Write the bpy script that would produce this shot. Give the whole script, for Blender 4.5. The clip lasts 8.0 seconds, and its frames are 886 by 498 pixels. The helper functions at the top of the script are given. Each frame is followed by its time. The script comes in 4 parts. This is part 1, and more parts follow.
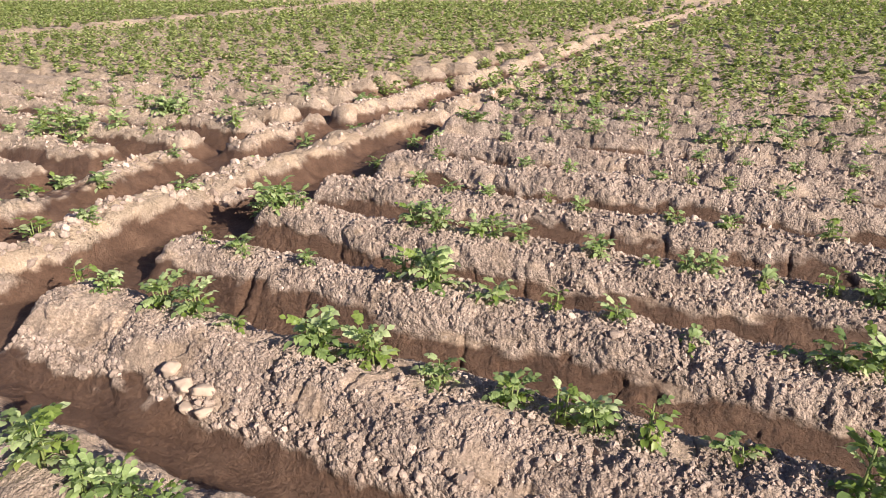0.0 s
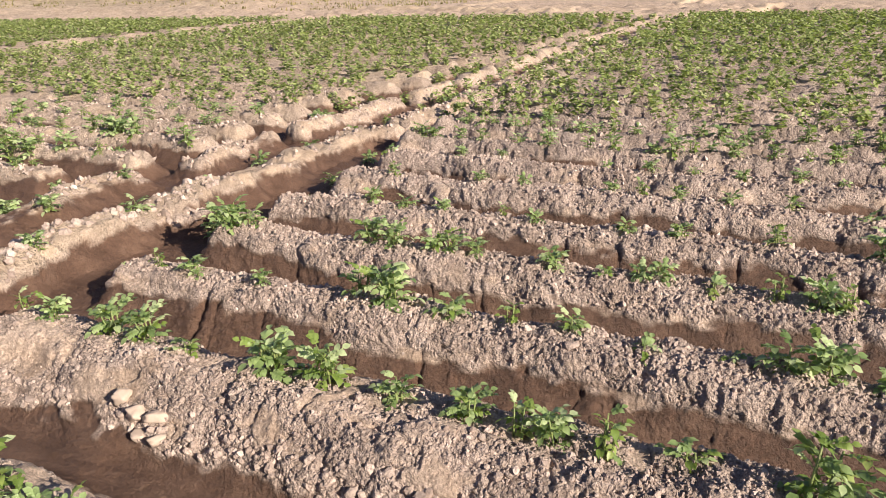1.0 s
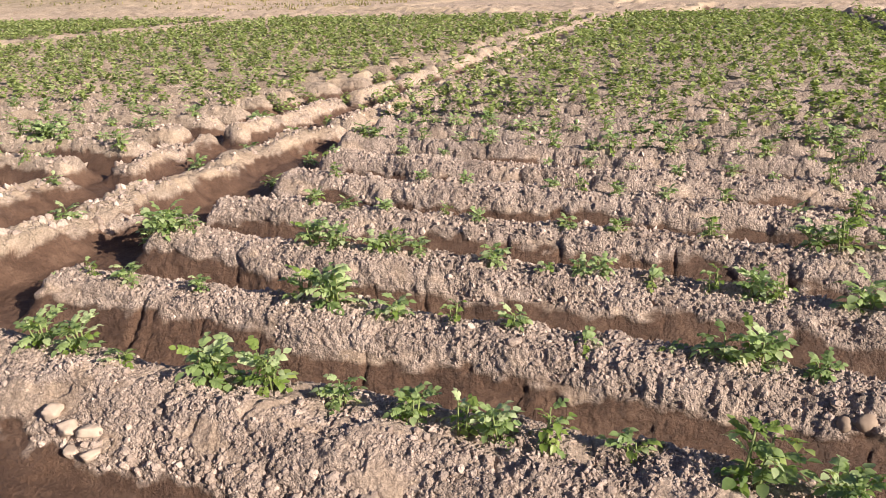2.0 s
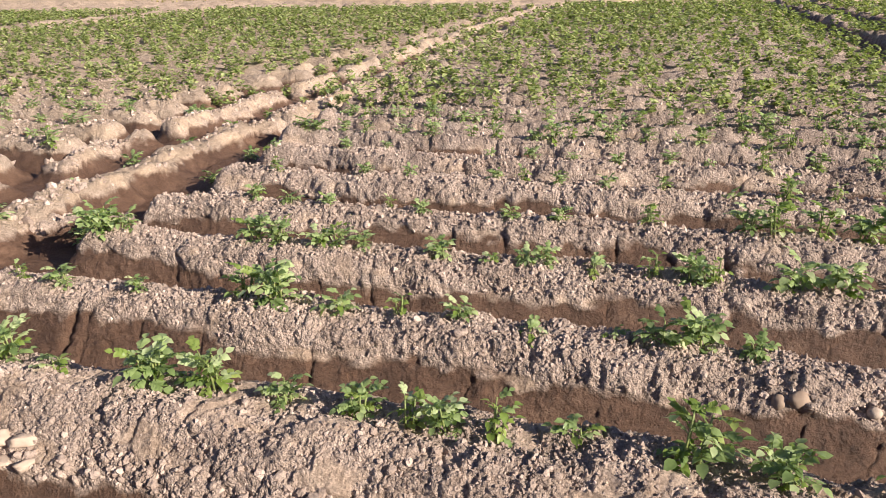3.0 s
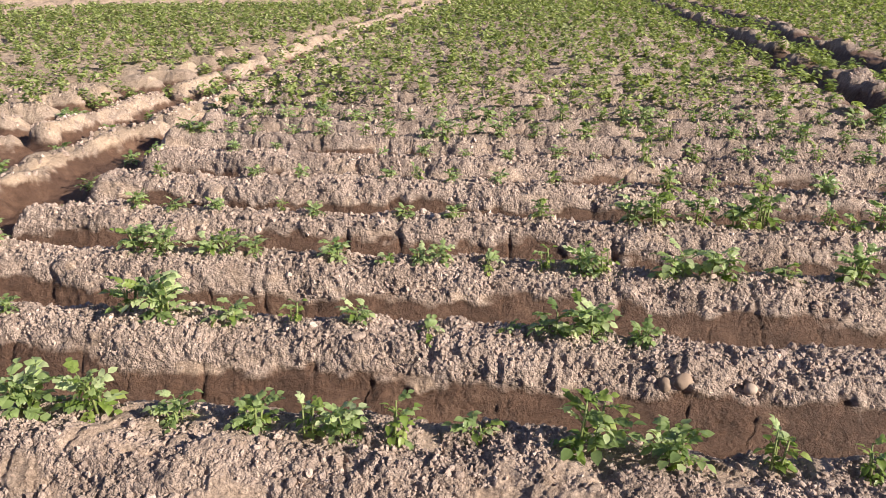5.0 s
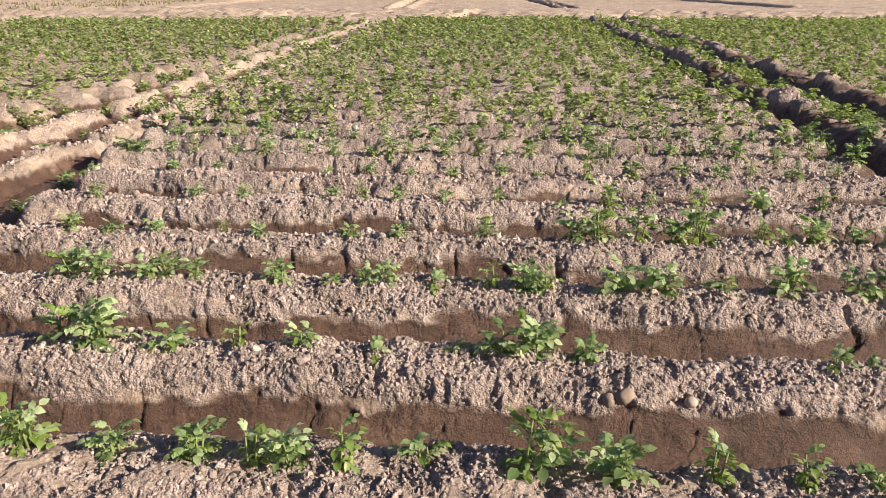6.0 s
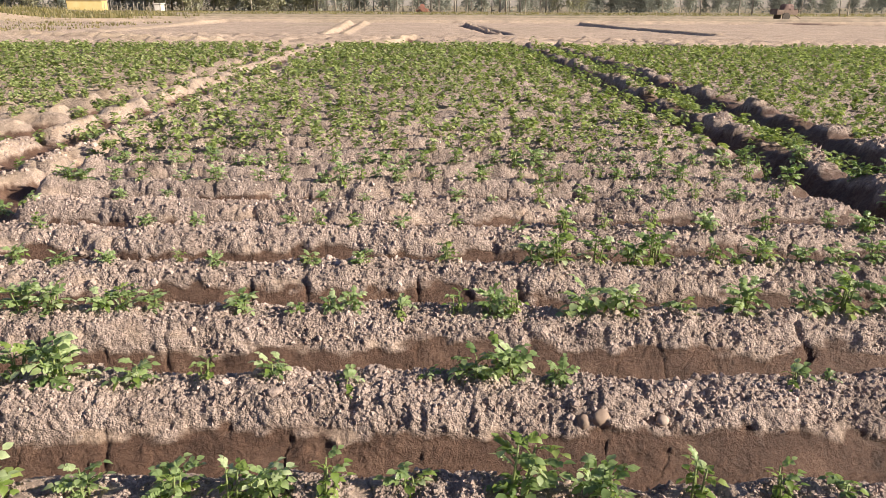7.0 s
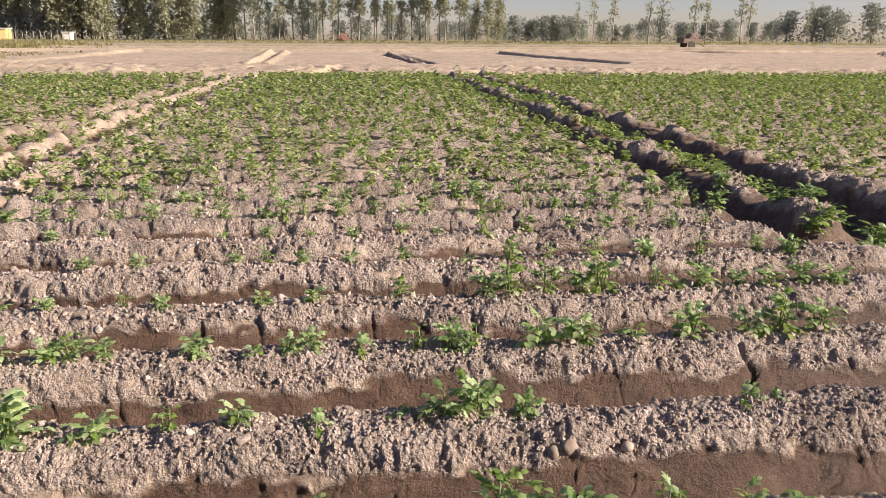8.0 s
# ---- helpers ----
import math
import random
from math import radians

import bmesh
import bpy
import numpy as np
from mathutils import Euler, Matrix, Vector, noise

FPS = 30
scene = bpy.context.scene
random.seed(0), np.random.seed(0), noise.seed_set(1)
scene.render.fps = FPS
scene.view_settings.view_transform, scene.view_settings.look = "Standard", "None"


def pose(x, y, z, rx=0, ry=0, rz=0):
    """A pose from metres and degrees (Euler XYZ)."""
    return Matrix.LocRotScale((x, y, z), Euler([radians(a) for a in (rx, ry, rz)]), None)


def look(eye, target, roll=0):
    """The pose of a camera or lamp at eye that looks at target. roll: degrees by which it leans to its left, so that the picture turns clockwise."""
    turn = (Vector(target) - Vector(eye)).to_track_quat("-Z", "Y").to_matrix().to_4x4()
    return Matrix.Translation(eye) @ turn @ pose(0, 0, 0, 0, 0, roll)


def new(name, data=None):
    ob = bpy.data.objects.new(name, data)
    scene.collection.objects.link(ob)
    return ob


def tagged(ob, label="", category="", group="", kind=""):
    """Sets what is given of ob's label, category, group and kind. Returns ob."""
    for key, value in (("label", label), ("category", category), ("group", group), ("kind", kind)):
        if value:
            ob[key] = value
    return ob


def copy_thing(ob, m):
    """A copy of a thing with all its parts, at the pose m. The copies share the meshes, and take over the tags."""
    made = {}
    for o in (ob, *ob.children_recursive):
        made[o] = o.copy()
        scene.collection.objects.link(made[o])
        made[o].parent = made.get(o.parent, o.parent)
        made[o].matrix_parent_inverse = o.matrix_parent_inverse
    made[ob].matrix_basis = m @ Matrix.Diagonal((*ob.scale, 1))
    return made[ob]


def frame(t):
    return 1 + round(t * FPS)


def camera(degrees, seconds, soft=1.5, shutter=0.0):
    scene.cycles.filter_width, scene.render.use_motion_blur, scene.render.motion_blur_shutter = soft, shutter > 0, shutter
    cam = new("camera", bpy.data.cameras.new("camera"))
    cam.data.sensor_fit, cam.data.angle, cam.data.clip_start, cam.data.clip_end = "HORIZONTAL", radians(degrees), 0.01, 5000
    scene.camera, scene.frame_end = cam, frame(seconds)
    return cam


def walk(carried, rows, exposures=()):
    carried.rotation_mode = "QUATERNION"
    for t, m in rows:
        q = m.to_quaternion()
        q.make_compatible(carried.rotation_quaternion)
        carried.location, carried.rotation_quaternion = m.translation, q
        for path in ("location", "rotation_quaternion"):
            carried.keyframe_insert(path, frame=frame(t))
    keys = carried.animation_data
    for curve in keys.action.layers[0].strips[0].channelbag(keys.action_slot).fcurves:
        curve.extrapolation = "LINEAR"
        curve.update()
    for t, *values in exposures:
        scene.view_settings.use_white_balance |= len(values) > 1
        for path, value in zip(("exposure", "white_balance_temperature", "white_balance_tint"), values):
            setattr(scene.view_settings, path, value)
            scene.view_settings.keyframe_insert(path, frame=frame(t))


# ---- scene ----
cam = camera(62.8, 8.0, soft=0.55)
PATH = [
    (0, (0.006, 0.144, 1.336), (-0.902, 1.773, 0.613), -1.4),
    (0.5, (0.021, 0.148, 1.343), (-0.847, 1.806, 0.639), -1.6),
    (1, (0.03, 0.155, 1.347), (-0.788, 1.844, 0.655), -1.8),
    (1.5, (0.04, 0.16, 1.347), (-0.715, 1.879, 0.658), -1.9),
    (2, (0.048, 0.171, 1.342), (-0.636, 1.916, 0.646), -1.8),
    (3.5, (0.061, 0.187, 1.342), (-0.42, 1.985, 0.609), -1.6),
    (4, (0.062, 0.194, 1.344), (-0.355, 2.004, 0.603), -1.5),
    (4.5, (0.067, 0.199, 1.346), (-0.279, 2.022, 0.602), -1.3),
    (6, (0.085, 0.212, 1.367), (-0.049, 2.082, 0.67), -0.3),
    (6.5, (0.039, 0.211, 1.369), (-0.018, 2.095, 0.699), 0.2),
    (7, (-0.037, 0.201, 1.382), (-0.004, 2.097, 0.746), 0.3),
    (7.5, (-0.116, 0.198, 1.409), (0.02, 2.101, 0.809), 0.3),
    (8, (-0.178, 0.193, 1.435), (0.057, 2.097, 0.868), 0.3),
]
walk(cam, [(t, look(eye, target, roll)) for t, eye, target, roll in PATH])

# ---- light ----
SUN_AZ, SUN_EL = 109.0, 24.5          # degrees clockwise from +y, degrees up
world = bpy.data.worlds.new("sky")
scene.world = world
world.use_nodes = True
wn = world.node_tree.nodes
sky = wn.new("ShaderNodeTexSky")
sky.sky_type, sky.sun_disc = "NISHITA", False
sky.sun_elevation, sky.sun_rotation = radians(SUN_EL), radians(SUN_AZ)
sky.air_density, sky.dust_density, sky.ozone_density, sky.altitude = 0.9, 0.4, 1.5, 400
wn["Background"].inputs["Strength"].default_value = 0.051
haze = wn.new("ShaderNodeMix")
haze.data_type, haze.blend_type = "RGBA", "MULTIPLY"
haze.inputs[0].default_value, haze.inputs[7].default_value = 1.0, (1.15, 1.0, 1.14, 1)
world.node_tree.links.new(sky.outputs[0], haze.inputs[6])
world.node_tree.links.new(haze.outputs[2], wn["Background"].inputs["Color"])
sun_data = bpy.data.lights.new("sun", "SUN")
sun_data.energy, sun_data.angle, sun_data.color = 5.0, radians(0.6), (1.0, 0.897, 0.775)
sun = new("sun", sun_data)
sun_way = Vector((math.sin(radians(SUN_AZ)) * math.cos(radians(SUN_EL)),
                  math.cos(radians(SUN_AZ)) * math.cos(radians(SUN_EL)), math.sin(radians(SUN_EL))))
sun.matrix_world = look(sun_way * 50, (0, 0, 0))
scene.view_settings.exposure = 0.79


# ---- materials ----
class Mat:
    """A node material with short ways to add nodes."""

    def __init__(self, name):
        self.m = bpy.data.materials.new(name)
        self.m.use_nodes = True
        self.t = self.m.node_tree
        self.bsdf = self.t.nodes["Principled BSDF"]
        self.co = self.t.nodes.new("ShaderNodeTexCoord").outputs["Object"]

    def link(self, a, b):
        self.t.links.new(a, b)

    def put(self, key, value):
        sock = self.bsdf.inputs[key]
        if isinstance(value, bpy.types.NodeSocket):
            self.link(value, sock)
        else:
            sock.default_value = value

    def noise(self, scale, detail=4.0, rough=0.6, co=None):
        n = self.t.nodes.new("ShaderNodeTexNoise")
        n.inputs["Scale"].default_value, n.inputs["Detail"].default_value = scale, detail
        n.inputs["Roughness"].default_value = rough
        self.link(co or self.co, n.inputs["Vector"])
        return n.outputs["Fac"]

    def voronoi(self, scale, feature="F1"):
        n = self.t.nodes.new("ShaderNodeTexVoronoi")
        n.feature = feature
        n.inputs["Scale"].default_value = scale
        self.link(self.co, n.inputs["Vector"])
        return n.outputs["Distance"]

    def ramp(self, fac, *stops):
        n = self.t.nodes.new("ShaderNodeValToRGB")
        e = n.color_ramp.elements
        e[0].position, e[-1].position = stops[0][0], stops[-1][0]
        e[0].color, e[-1].color = (*stops[0][1], 1), (*stops[-1][1], 1)
        for p, c in stops[1:-1]:
            e.new(p).color = (*c, 1)
        self.link(fac, n.inputs[0])
        return n.outputs[0]

    def mix(self, fac, a, b, how="MIX"):
        n = self.t.nodes.new("ShaderNodeMix")
        n.data_type, n.blend_type = "RGBA", how
        for k, v in ((0, fac), (6, a), (7, b)):
            if isinstance(v, bpy.types.NodeSocket):
                self.link(v, n.inputs[k])
            else:
                n.inputs[k].default_value = v if k == 0 else (*v, 1)
        return n.outputs[2]

    def math(self, op, a, b):
        n = self.t.nodes.new("ShaderNodeMath")
        n.operation = op
        for k, v in ((0, a), (1, b)):
            if isinstance(v, bpy.types.NodeSocket):
                self.link(v, n.inputs[k])
            else:
                n.inputs[k].default_value = v
        return n.outputs[0]

    def attr(self, name):
        n = self.t.nodes.new("ShaderNodeAttribute")
        n.attribute_name = name
        return n.outputs["Fac"]

    def bump(self, height, strength, distance):
        n = self.t.nodes.new("ShaderNodeBump")
        n.inputs["Strength"].default_value, n.inputs["Distance"].default_value = strength, distance
        self.link(height, n.inputs["Height"])
        self.link(n.outputs[0], self.bsdf.inputs["Normal"])

    def random(self):
        return self.t.nodes.new("ShaderNodeObjectInfo").outputs["Random"]

    def island(self):
        return self.t.nodes.new("ShaderNodeNewGeometry").outputs["Random Per Island"]


def soil_material():
    """Dry loam: tan crust and greyer crumbs, dark where irrigation water has soaked it and where shade is painted in
    the right trench and far ditches, pale and sandy on the channel banks, greenish where weeds grow.
    """
    k = Mat("field_soil")
    crust = k.ramp(k.noise(3.1, 6), (0.3, (0.42, 0.312, 0.232)), (0.5, (0.52, 0.395, 0.305)), (0.72, (0.63, 0.49, 0.39)))
    crumb = k.ramp(k.noise(4.3, 6), (0.3, (0.36, 0.28, 0.23)), (0.5, (0.465, 0.364, 0.302)), (0.72, (0.57, 0.452, 0.38)))
    dry = k.mix(k.attr("crumb"), crust, crumb)
    dry = k.mix(1.0, dry, k.ramp(k.noise(85, 5, 0.7), (0.3, (0.62, 0.6, 0.59)), (0.52, (1, 1, 1)), (0.72, (1.5, 1.49, 1.48))), "MULTIPLY")
    dry = k.mix(1.0, dry, k.ramp(k.noise(13, 5, 0.65), (0.3, (0.8, 0.78, 0.76)), (0.5, (1, 1, 1)), (0.7, (1.12, 1.11, 1.1))), "MULTIPLY")
    dry = k.mix(1.0, dry, k.ramp(k.noise(38, 5, 0.7), (0.32, (0.78, 0.76, 0.75)), (0.5, (1, 1, 1)), (0.68, (1.2, 1.19, 1.18))), "MULTIPLY")
    sand = k.ramp(k.noise(5, 6), (0.3, (0.5, 0.375, 0.255)), (0.7, (0.65, 0.5, 0.355)))
    dry = k.mix(k.attr("sand"), dry, sand)
    weed = k.ramp(k.noise(0.7, 7, 0.7), (0.35, (0.15, 0.155, 0.065)), (0.65, (0.38, 0.31, 0.18)))
    dry = k.mix(k.attr("weed"), dry, weed)
    dry = k.mix(1.0, dry, k.ramp(k.noise(1.4, 7, 0.75), (0.34, (0.8, 0.78, 0.76)), (0.5, (1, 1, 1)), (0.66, (1.12, 1.12, 1.12))), "MULTIPLY")
    dry = k.mix(1.0, dry, k.ramp(k.noise(0.3, 6, 0.7), (0.3, (0.86, 0.85, 0.84)), (0.5, (1, 1, 1)), (0.7, (1.1, 1.1, 1.08))), "MULTIPLY")
    wet = k.ramp(k.noise(7, 6), (0.3, (0.09, 0.05, 0.033)), (0.55, (0.14, 0.08, 0.053)), (0.75, (0.21, 0.128, 0.086)))
    wet = k.mix(1.0, wet, k.ramp(k.noise(70, 5, 0.7), (0.3, (0.72, 0.7, 0.7)), (0.5, (1, 1, 1)), (0.7, (1.3, 1.3, 1.3))), "MULTIPLY")
    wet_fac = k.ramp(k.math("ADD", k.attr("wet"), k.math("MULTIPLY", k.math("SUBTRACT", k.noise(34, 6, 0.7), 0.5), 0.8)),
                     (0.24, (0, 0, 0)), (0.74, (1, 1, 1)))
    k.put("Base Color", k.mix(wet_fac, dry, wet))
    rough = k.ramp(wet_fac, (0, (0.96, 0.96, 0.96)), (1, (0.55, 0.55, 0.55)))
    k.put("Roughness", k.math("ADD", rough, k.math("MULTIPLY", k.math("SUBTRACT", k.noise(12, 3), 0.5), 0.2)))
    k.put("Specular IOR Level", 0.3)
    # granules where the crust has crumbled; silt and crust only finely pitted
    dryness = k.math("SUBTRACT", 1.0, k.math("MULTIPLY", wet_fac, 0.8))
    grains = k.math("ADD", k.math("MULTIPLY", k.voronoi(70), -0.6), k.math("MULTIPLY", k.voronoi(150), -0.4))
    grains = k.math("MULTIPLY", k.math("MULTIPLY", grains, k.math("ADD", 0.25, k.attr("crumb"))), dryness)
    fine = k.math("ADD", k.math("MULTIPLY", k.noise(110, 8, 0.75), 0.6), k.math("MULTIPLY", k.noise(38, 6, 0.7), 0.9))
    k.bump(k.math("ADD", grains, fine), 0.9, 0.021)
    return k.m


def clod_material():
    k = Mat("dry_clod")
    c = k.ramp(k.noise(4.3, 6), (0.3, (0.38, 0.295, 0.243)), (0.5, (0.485, 0.38, 0.316)), (0.72, (0.59, 0.468, 0.393)))
    c = k.mix(1.0, c, k.ramp(k.island(), (0, (0.8, 0.78, 0.77)), (0.6, (1.0, 1.0, 1.0)), (0.85, (1.15, 1.15, 1.15)), (1, (1.55, 1.56, 1.58))), "MULTIPLY")
    c = k.mix(0.6, c, k.ramp(k.noise(85, 5, 0.7), (0.3, (0.6, 0.58, 0.58)), (0.55, (1, 1, 1)), (0.75, (1.25, 1.24, 1.22))), "MULTIPLY")
    k.put("Base Color", c)
    k.put("Roughness", 0.96)
    k.put("Specular IOR Level", 0.2)
    k.bump(k.noise(85, 8, 0.75), 0.8, 0.011)
    return k.m


def stone_material(name, a, b):
    k = Mat(name)
    k.put("Base Color", k.ramp(k.noise(22, 6), (0.3, a), (0.7, b)))
    k.put("Roughness", 0.8)
    k.bump(k.noise(160, 6), 0.35, 0.004)
    return k.m


def leaf_material(name, dark, mid, light, per_island=False, glow=0.35, tint=(1.35, 1.5, 0.65), gloss=0.36):
    """Leaf tissue: mottled green, veined by relief, letting some light through."""
    k = Mat(name)
    pick = k.island() if per_island else k.random()
    c = k.ramp(pick, (0, dark), (0.55, mid), (1, light))
    c = k.mix(0.6, c, k.ramp(k.noise(70, 4), (0.3, (0.7, 0.75, 0.65)), (0.7, (1.2, 1.18, 1.15))), "MULTIPLY")
    k.put("Base Color", c)
    k.put("Roughness", gloss)
    k.put("Specular IOR Level", 0.5)
    k.bump(k.noise(170, 3), 0.35, 0.004)
    tr = k.t.nodes.new("ShaderNodeBsdfTranslucent")
    k.link(k.mix(1.0, c, tint, "MULTIPLY"), tr.inputs["Color"])
    mixer = k.t.nodes.new("ShaderNodeMixShader")
    mixer.inputs[0].default_value = glow
    k.link(k.bsdf.outputs[0], mixer.inputs[1])
    k.link(tr.outputs[0], mixer.inputs[2])
    k.link(mixer.outputs[0], k.t.nodes["Material Output"].inputs["Surface"])
    return k.m


def plain_material(name, a, b, scale=8.0, rough=0.85):
    k = Mat(name)
    k.put("Base Color", k.ramp(k.noise(scale, 6), (0.3, a), (0.7, b)))
    k.put("Roughness", rough)
    k.bump(k.noise(scale * 6, 5), 0.3, 0.01)
    return k.m


SOIL, CLOD = soil_material(), clod_material()
STONE = stone_material("tan_stone", (0.25, 0.175, 0.125), (0.36, 0.265, 0.195))
PALE_CLOD = stone_material("pale_clod", (0.41, 0.315, 0.245), (0.53, 0.415, 0.33))
LEAF = leaf_material("potato_leaf", (0.16, 0.23, 0.085), (0.36, 0.45, 0.2), (0.55, 0.61, 0.37), gloss=0.3)
LEAF_YOUNG = leaf_material("young_potato_leaf", (0.16, 0.23, 0.05), (0.24, 0.32, 0.08), (0.34, 0.4, 0.13))
CROP = leaf_material("crop_leaf", (0.14, 0.18, 0.055), (0.33, 0.385, 0.14), (0.56, 0.59, 0.3), True)
STEM = plain_material("potato_stem", (0.16, 0.22, 0.06), (0.26, 0.28, 0.1), 60, 0.6)
# far tree leaves: distance haze is mixed into the colours, most in the third
TREE_LEAF = leaf_material("tree_leaf", (0.2, 0.195, 0.125), (0.3, 0.29, 0.195), (0.41, 0.395, 0.28), True, 0.35, (1.1, 1.1, 0.8), 0.7)
TREE_LEAF_PALE = leaf_material("pale_tree_leaf", (0.23, 0.225, 0.15), (0.34, 0.33, 0.23), (0.46, 0.45, 0.33), True, 0.35, (1.1, 1.1, 0.8), 0.7)
HAZE_TINTED_LEAF = leaf_material("haze_tinted_tree_leaf", (0.25, 0.26, 0.225), (0.34, 0.35, 0.3), (0.42, 0.43, 0.38), True, 0.25, (1.0, 1.0, 0.9), 0.8)
BARK = plain_material("pale_bark", (0.3, 0.26, 0.2), (0.5, 0.45, 0.38), 3, 0.9)
BARK_DARK = plain_material("dark_bark", (0.1, 0.08, 0.06), (0.2, 0.16, 0.12), 3, 0.9)
WEED = leaf_material("dry_weed", (0.16, 0.15, 0.06), (0.28, 0.24, 0.11), (0.42, 0.34, 0.18), True)
WALL_YELLOW = plain_material("yellow_wash", (0.62, 0.47, 0.18), (0.72, 0.57, 0.27), 0.8)
WALL_PALE = plain_material("whitewash", (0.6, 0.55, 0.48), (0.75, 0.7, 0.62), 0.8)
BRICK_RED = plain_material("red_brick_heap", (0.36, 0.16, 0.11), (0.5, 0.26, 0.19), 2.0)
WOOD = plain_material("grey_wood", (0.16, 0.11, 0.08), (0.28, 0.2, 0.15), 3.0)
TARP = plain_material("faded_red_cloth", (0.17, 0.11, 0.09), (0.26, 0.17, 0.14), 2.0)
THATCH = plain_material("dark_thatch", (0.05, 0.04, 0.03), (0.1, 0.08, 0.06), 4.0)


# ---- shape of the land ----
CREST = [-2.2, -1.45, -0.7, 0.2, 1.06, 1.93, 2.6, 3.24, 3.9, 4.56, 5.24, 5.9, 6.55]   # where the first ridges run
while CREST[-1] < 25.6:
    CREST.append(CREST[-1] + 0.655)
CREST_Y = np.array(CREST)
CHANNEL_X, BANK_A, BANK_B = -4.14, -3.68, -4.6
FIELD_END = 26.3


def chance(ix, iy, seed):
    h = (ix.astype(np.int64) * 374761393 + iy.astype(np.int64) * 668265263 + seed * 974634541) & 0xFFFFFFFF
    h = ((h ^ (h >> 13)) * 1274126177) & 0xFFFFFFFF
    h = ((h ^ (h >> 16)) * 2246822519) & 0xFFFFFFFF
    return ((h ^ (h >> 15)) & 0xFFFFFF) / float(0xFFFFFF)


def soft(x, y, seed):
    """Smooth noise, 0 to 1, one knot a unit."""
    ix, iy = np.floor(x), np.floor(y)
    u, v = x - ix, y - iy
    u, v = u * u * u * (u * (u * 6 - 15) + 10), v * v * v * (v * (v * 6 - 15) + 10)
    a, b = chance(ix, iy, seed), chance(ix + 1, iy, seed)
    c, d = chance(ix, iy + 1, seed), chance(ix + 1, iy + 1, seed)
    return (a * (1 - u) + b * u) * (1 - v) + (c * (1 - u) + d * u) * v


def lumps(x, y, seed, hard=1.0):
    """Broken lumps with tilted faces, of uneven size, 0 to 1, about one a unit."""
    ix, iy = np.floor(x), np.floor(y)
    best = np.zeros_like(x)
    for i in (-1, 0, 1):
        for j in (-1, 0, 1):
            cx, cy = ix + i, iy + j
            px, py = cx + chance(cx, cy, seed), cy + chance(cx, cy, seed + 1)
            r = 0.35 + 0.6 * chance(cx, cy, seed + 2)
            dx, dy = (x - px) / r, (y - py) / r
            tilt = (chance(cx, cy, seed + 3) - 0.5) * dx + (chance(cx, cy, seed + 4) - 0.5) * dy
            d = dx * dx + dy * dy
            d = np.sqrt(d) if hard > 0.5 else d
            best = np.maximum(best, np.sqrt(np.clip(1 - d, 0, 1)) * r * (1 + 1.3 * hard * tilt))
    return best


def step(a, b, x):
    u = np.clip((x - a) / (b - a), 0, 1)
    return u * u * (3 - 2 * u)


def rows_at(x, y, shift, seed):
    """How far up a ridge a place lies: 1 on a crest, 0 in a furrow."""
    wob = (soft(x / 0.9, y / 3.0, seed) - 0.5) * 0.09
    phase = np.interp(y + shift + wob, CREST_Y, np.arange(len(CREST_Y)))
    k = np.round(phase)
    d = np.abs(phase - k) * 0.65
    side = np.sign(phase - k)
    lobe = (soft(x / 0.28, y / 0.4 + k * 5.1, seed + 4) - 0.5) * 0.045 + (soft(x / 0.1, y / 0.12 + k * 7.3, seed + 3) - 0.5) * (0.012 + 0.01 * step(3.6, 5.2, y))
    # runnels that the water has cut down the flanks, here and there
    for pitch, width, cutting, key in ((0.7, 0.02, 0.03, 10), (0.26, 0.013, 0.02, 14)):
        u = (x + (soft(y / 0.07, k * 4.1, seed + key) - 0.5) * 0.09) / pitch
        cell = np.floor(u)
        mid = (cell + 0.2 + 0.6 * chance(cell, k * 2 + side, seed + key + 1)) * pitch
        lobe = lobe + cutting * chance(cell, k * 2 + side, seed + key + 2) ** 4 * np.exp(-((u * pitch - mid) / width) ** 2)
    wide = 0.17 + 0.03 * (soft(x / 1.2, k * 3.7, seed + 5) - 0.5)
    return 1 - step(-0.12, 0.115, d - wide + lobe), k, side


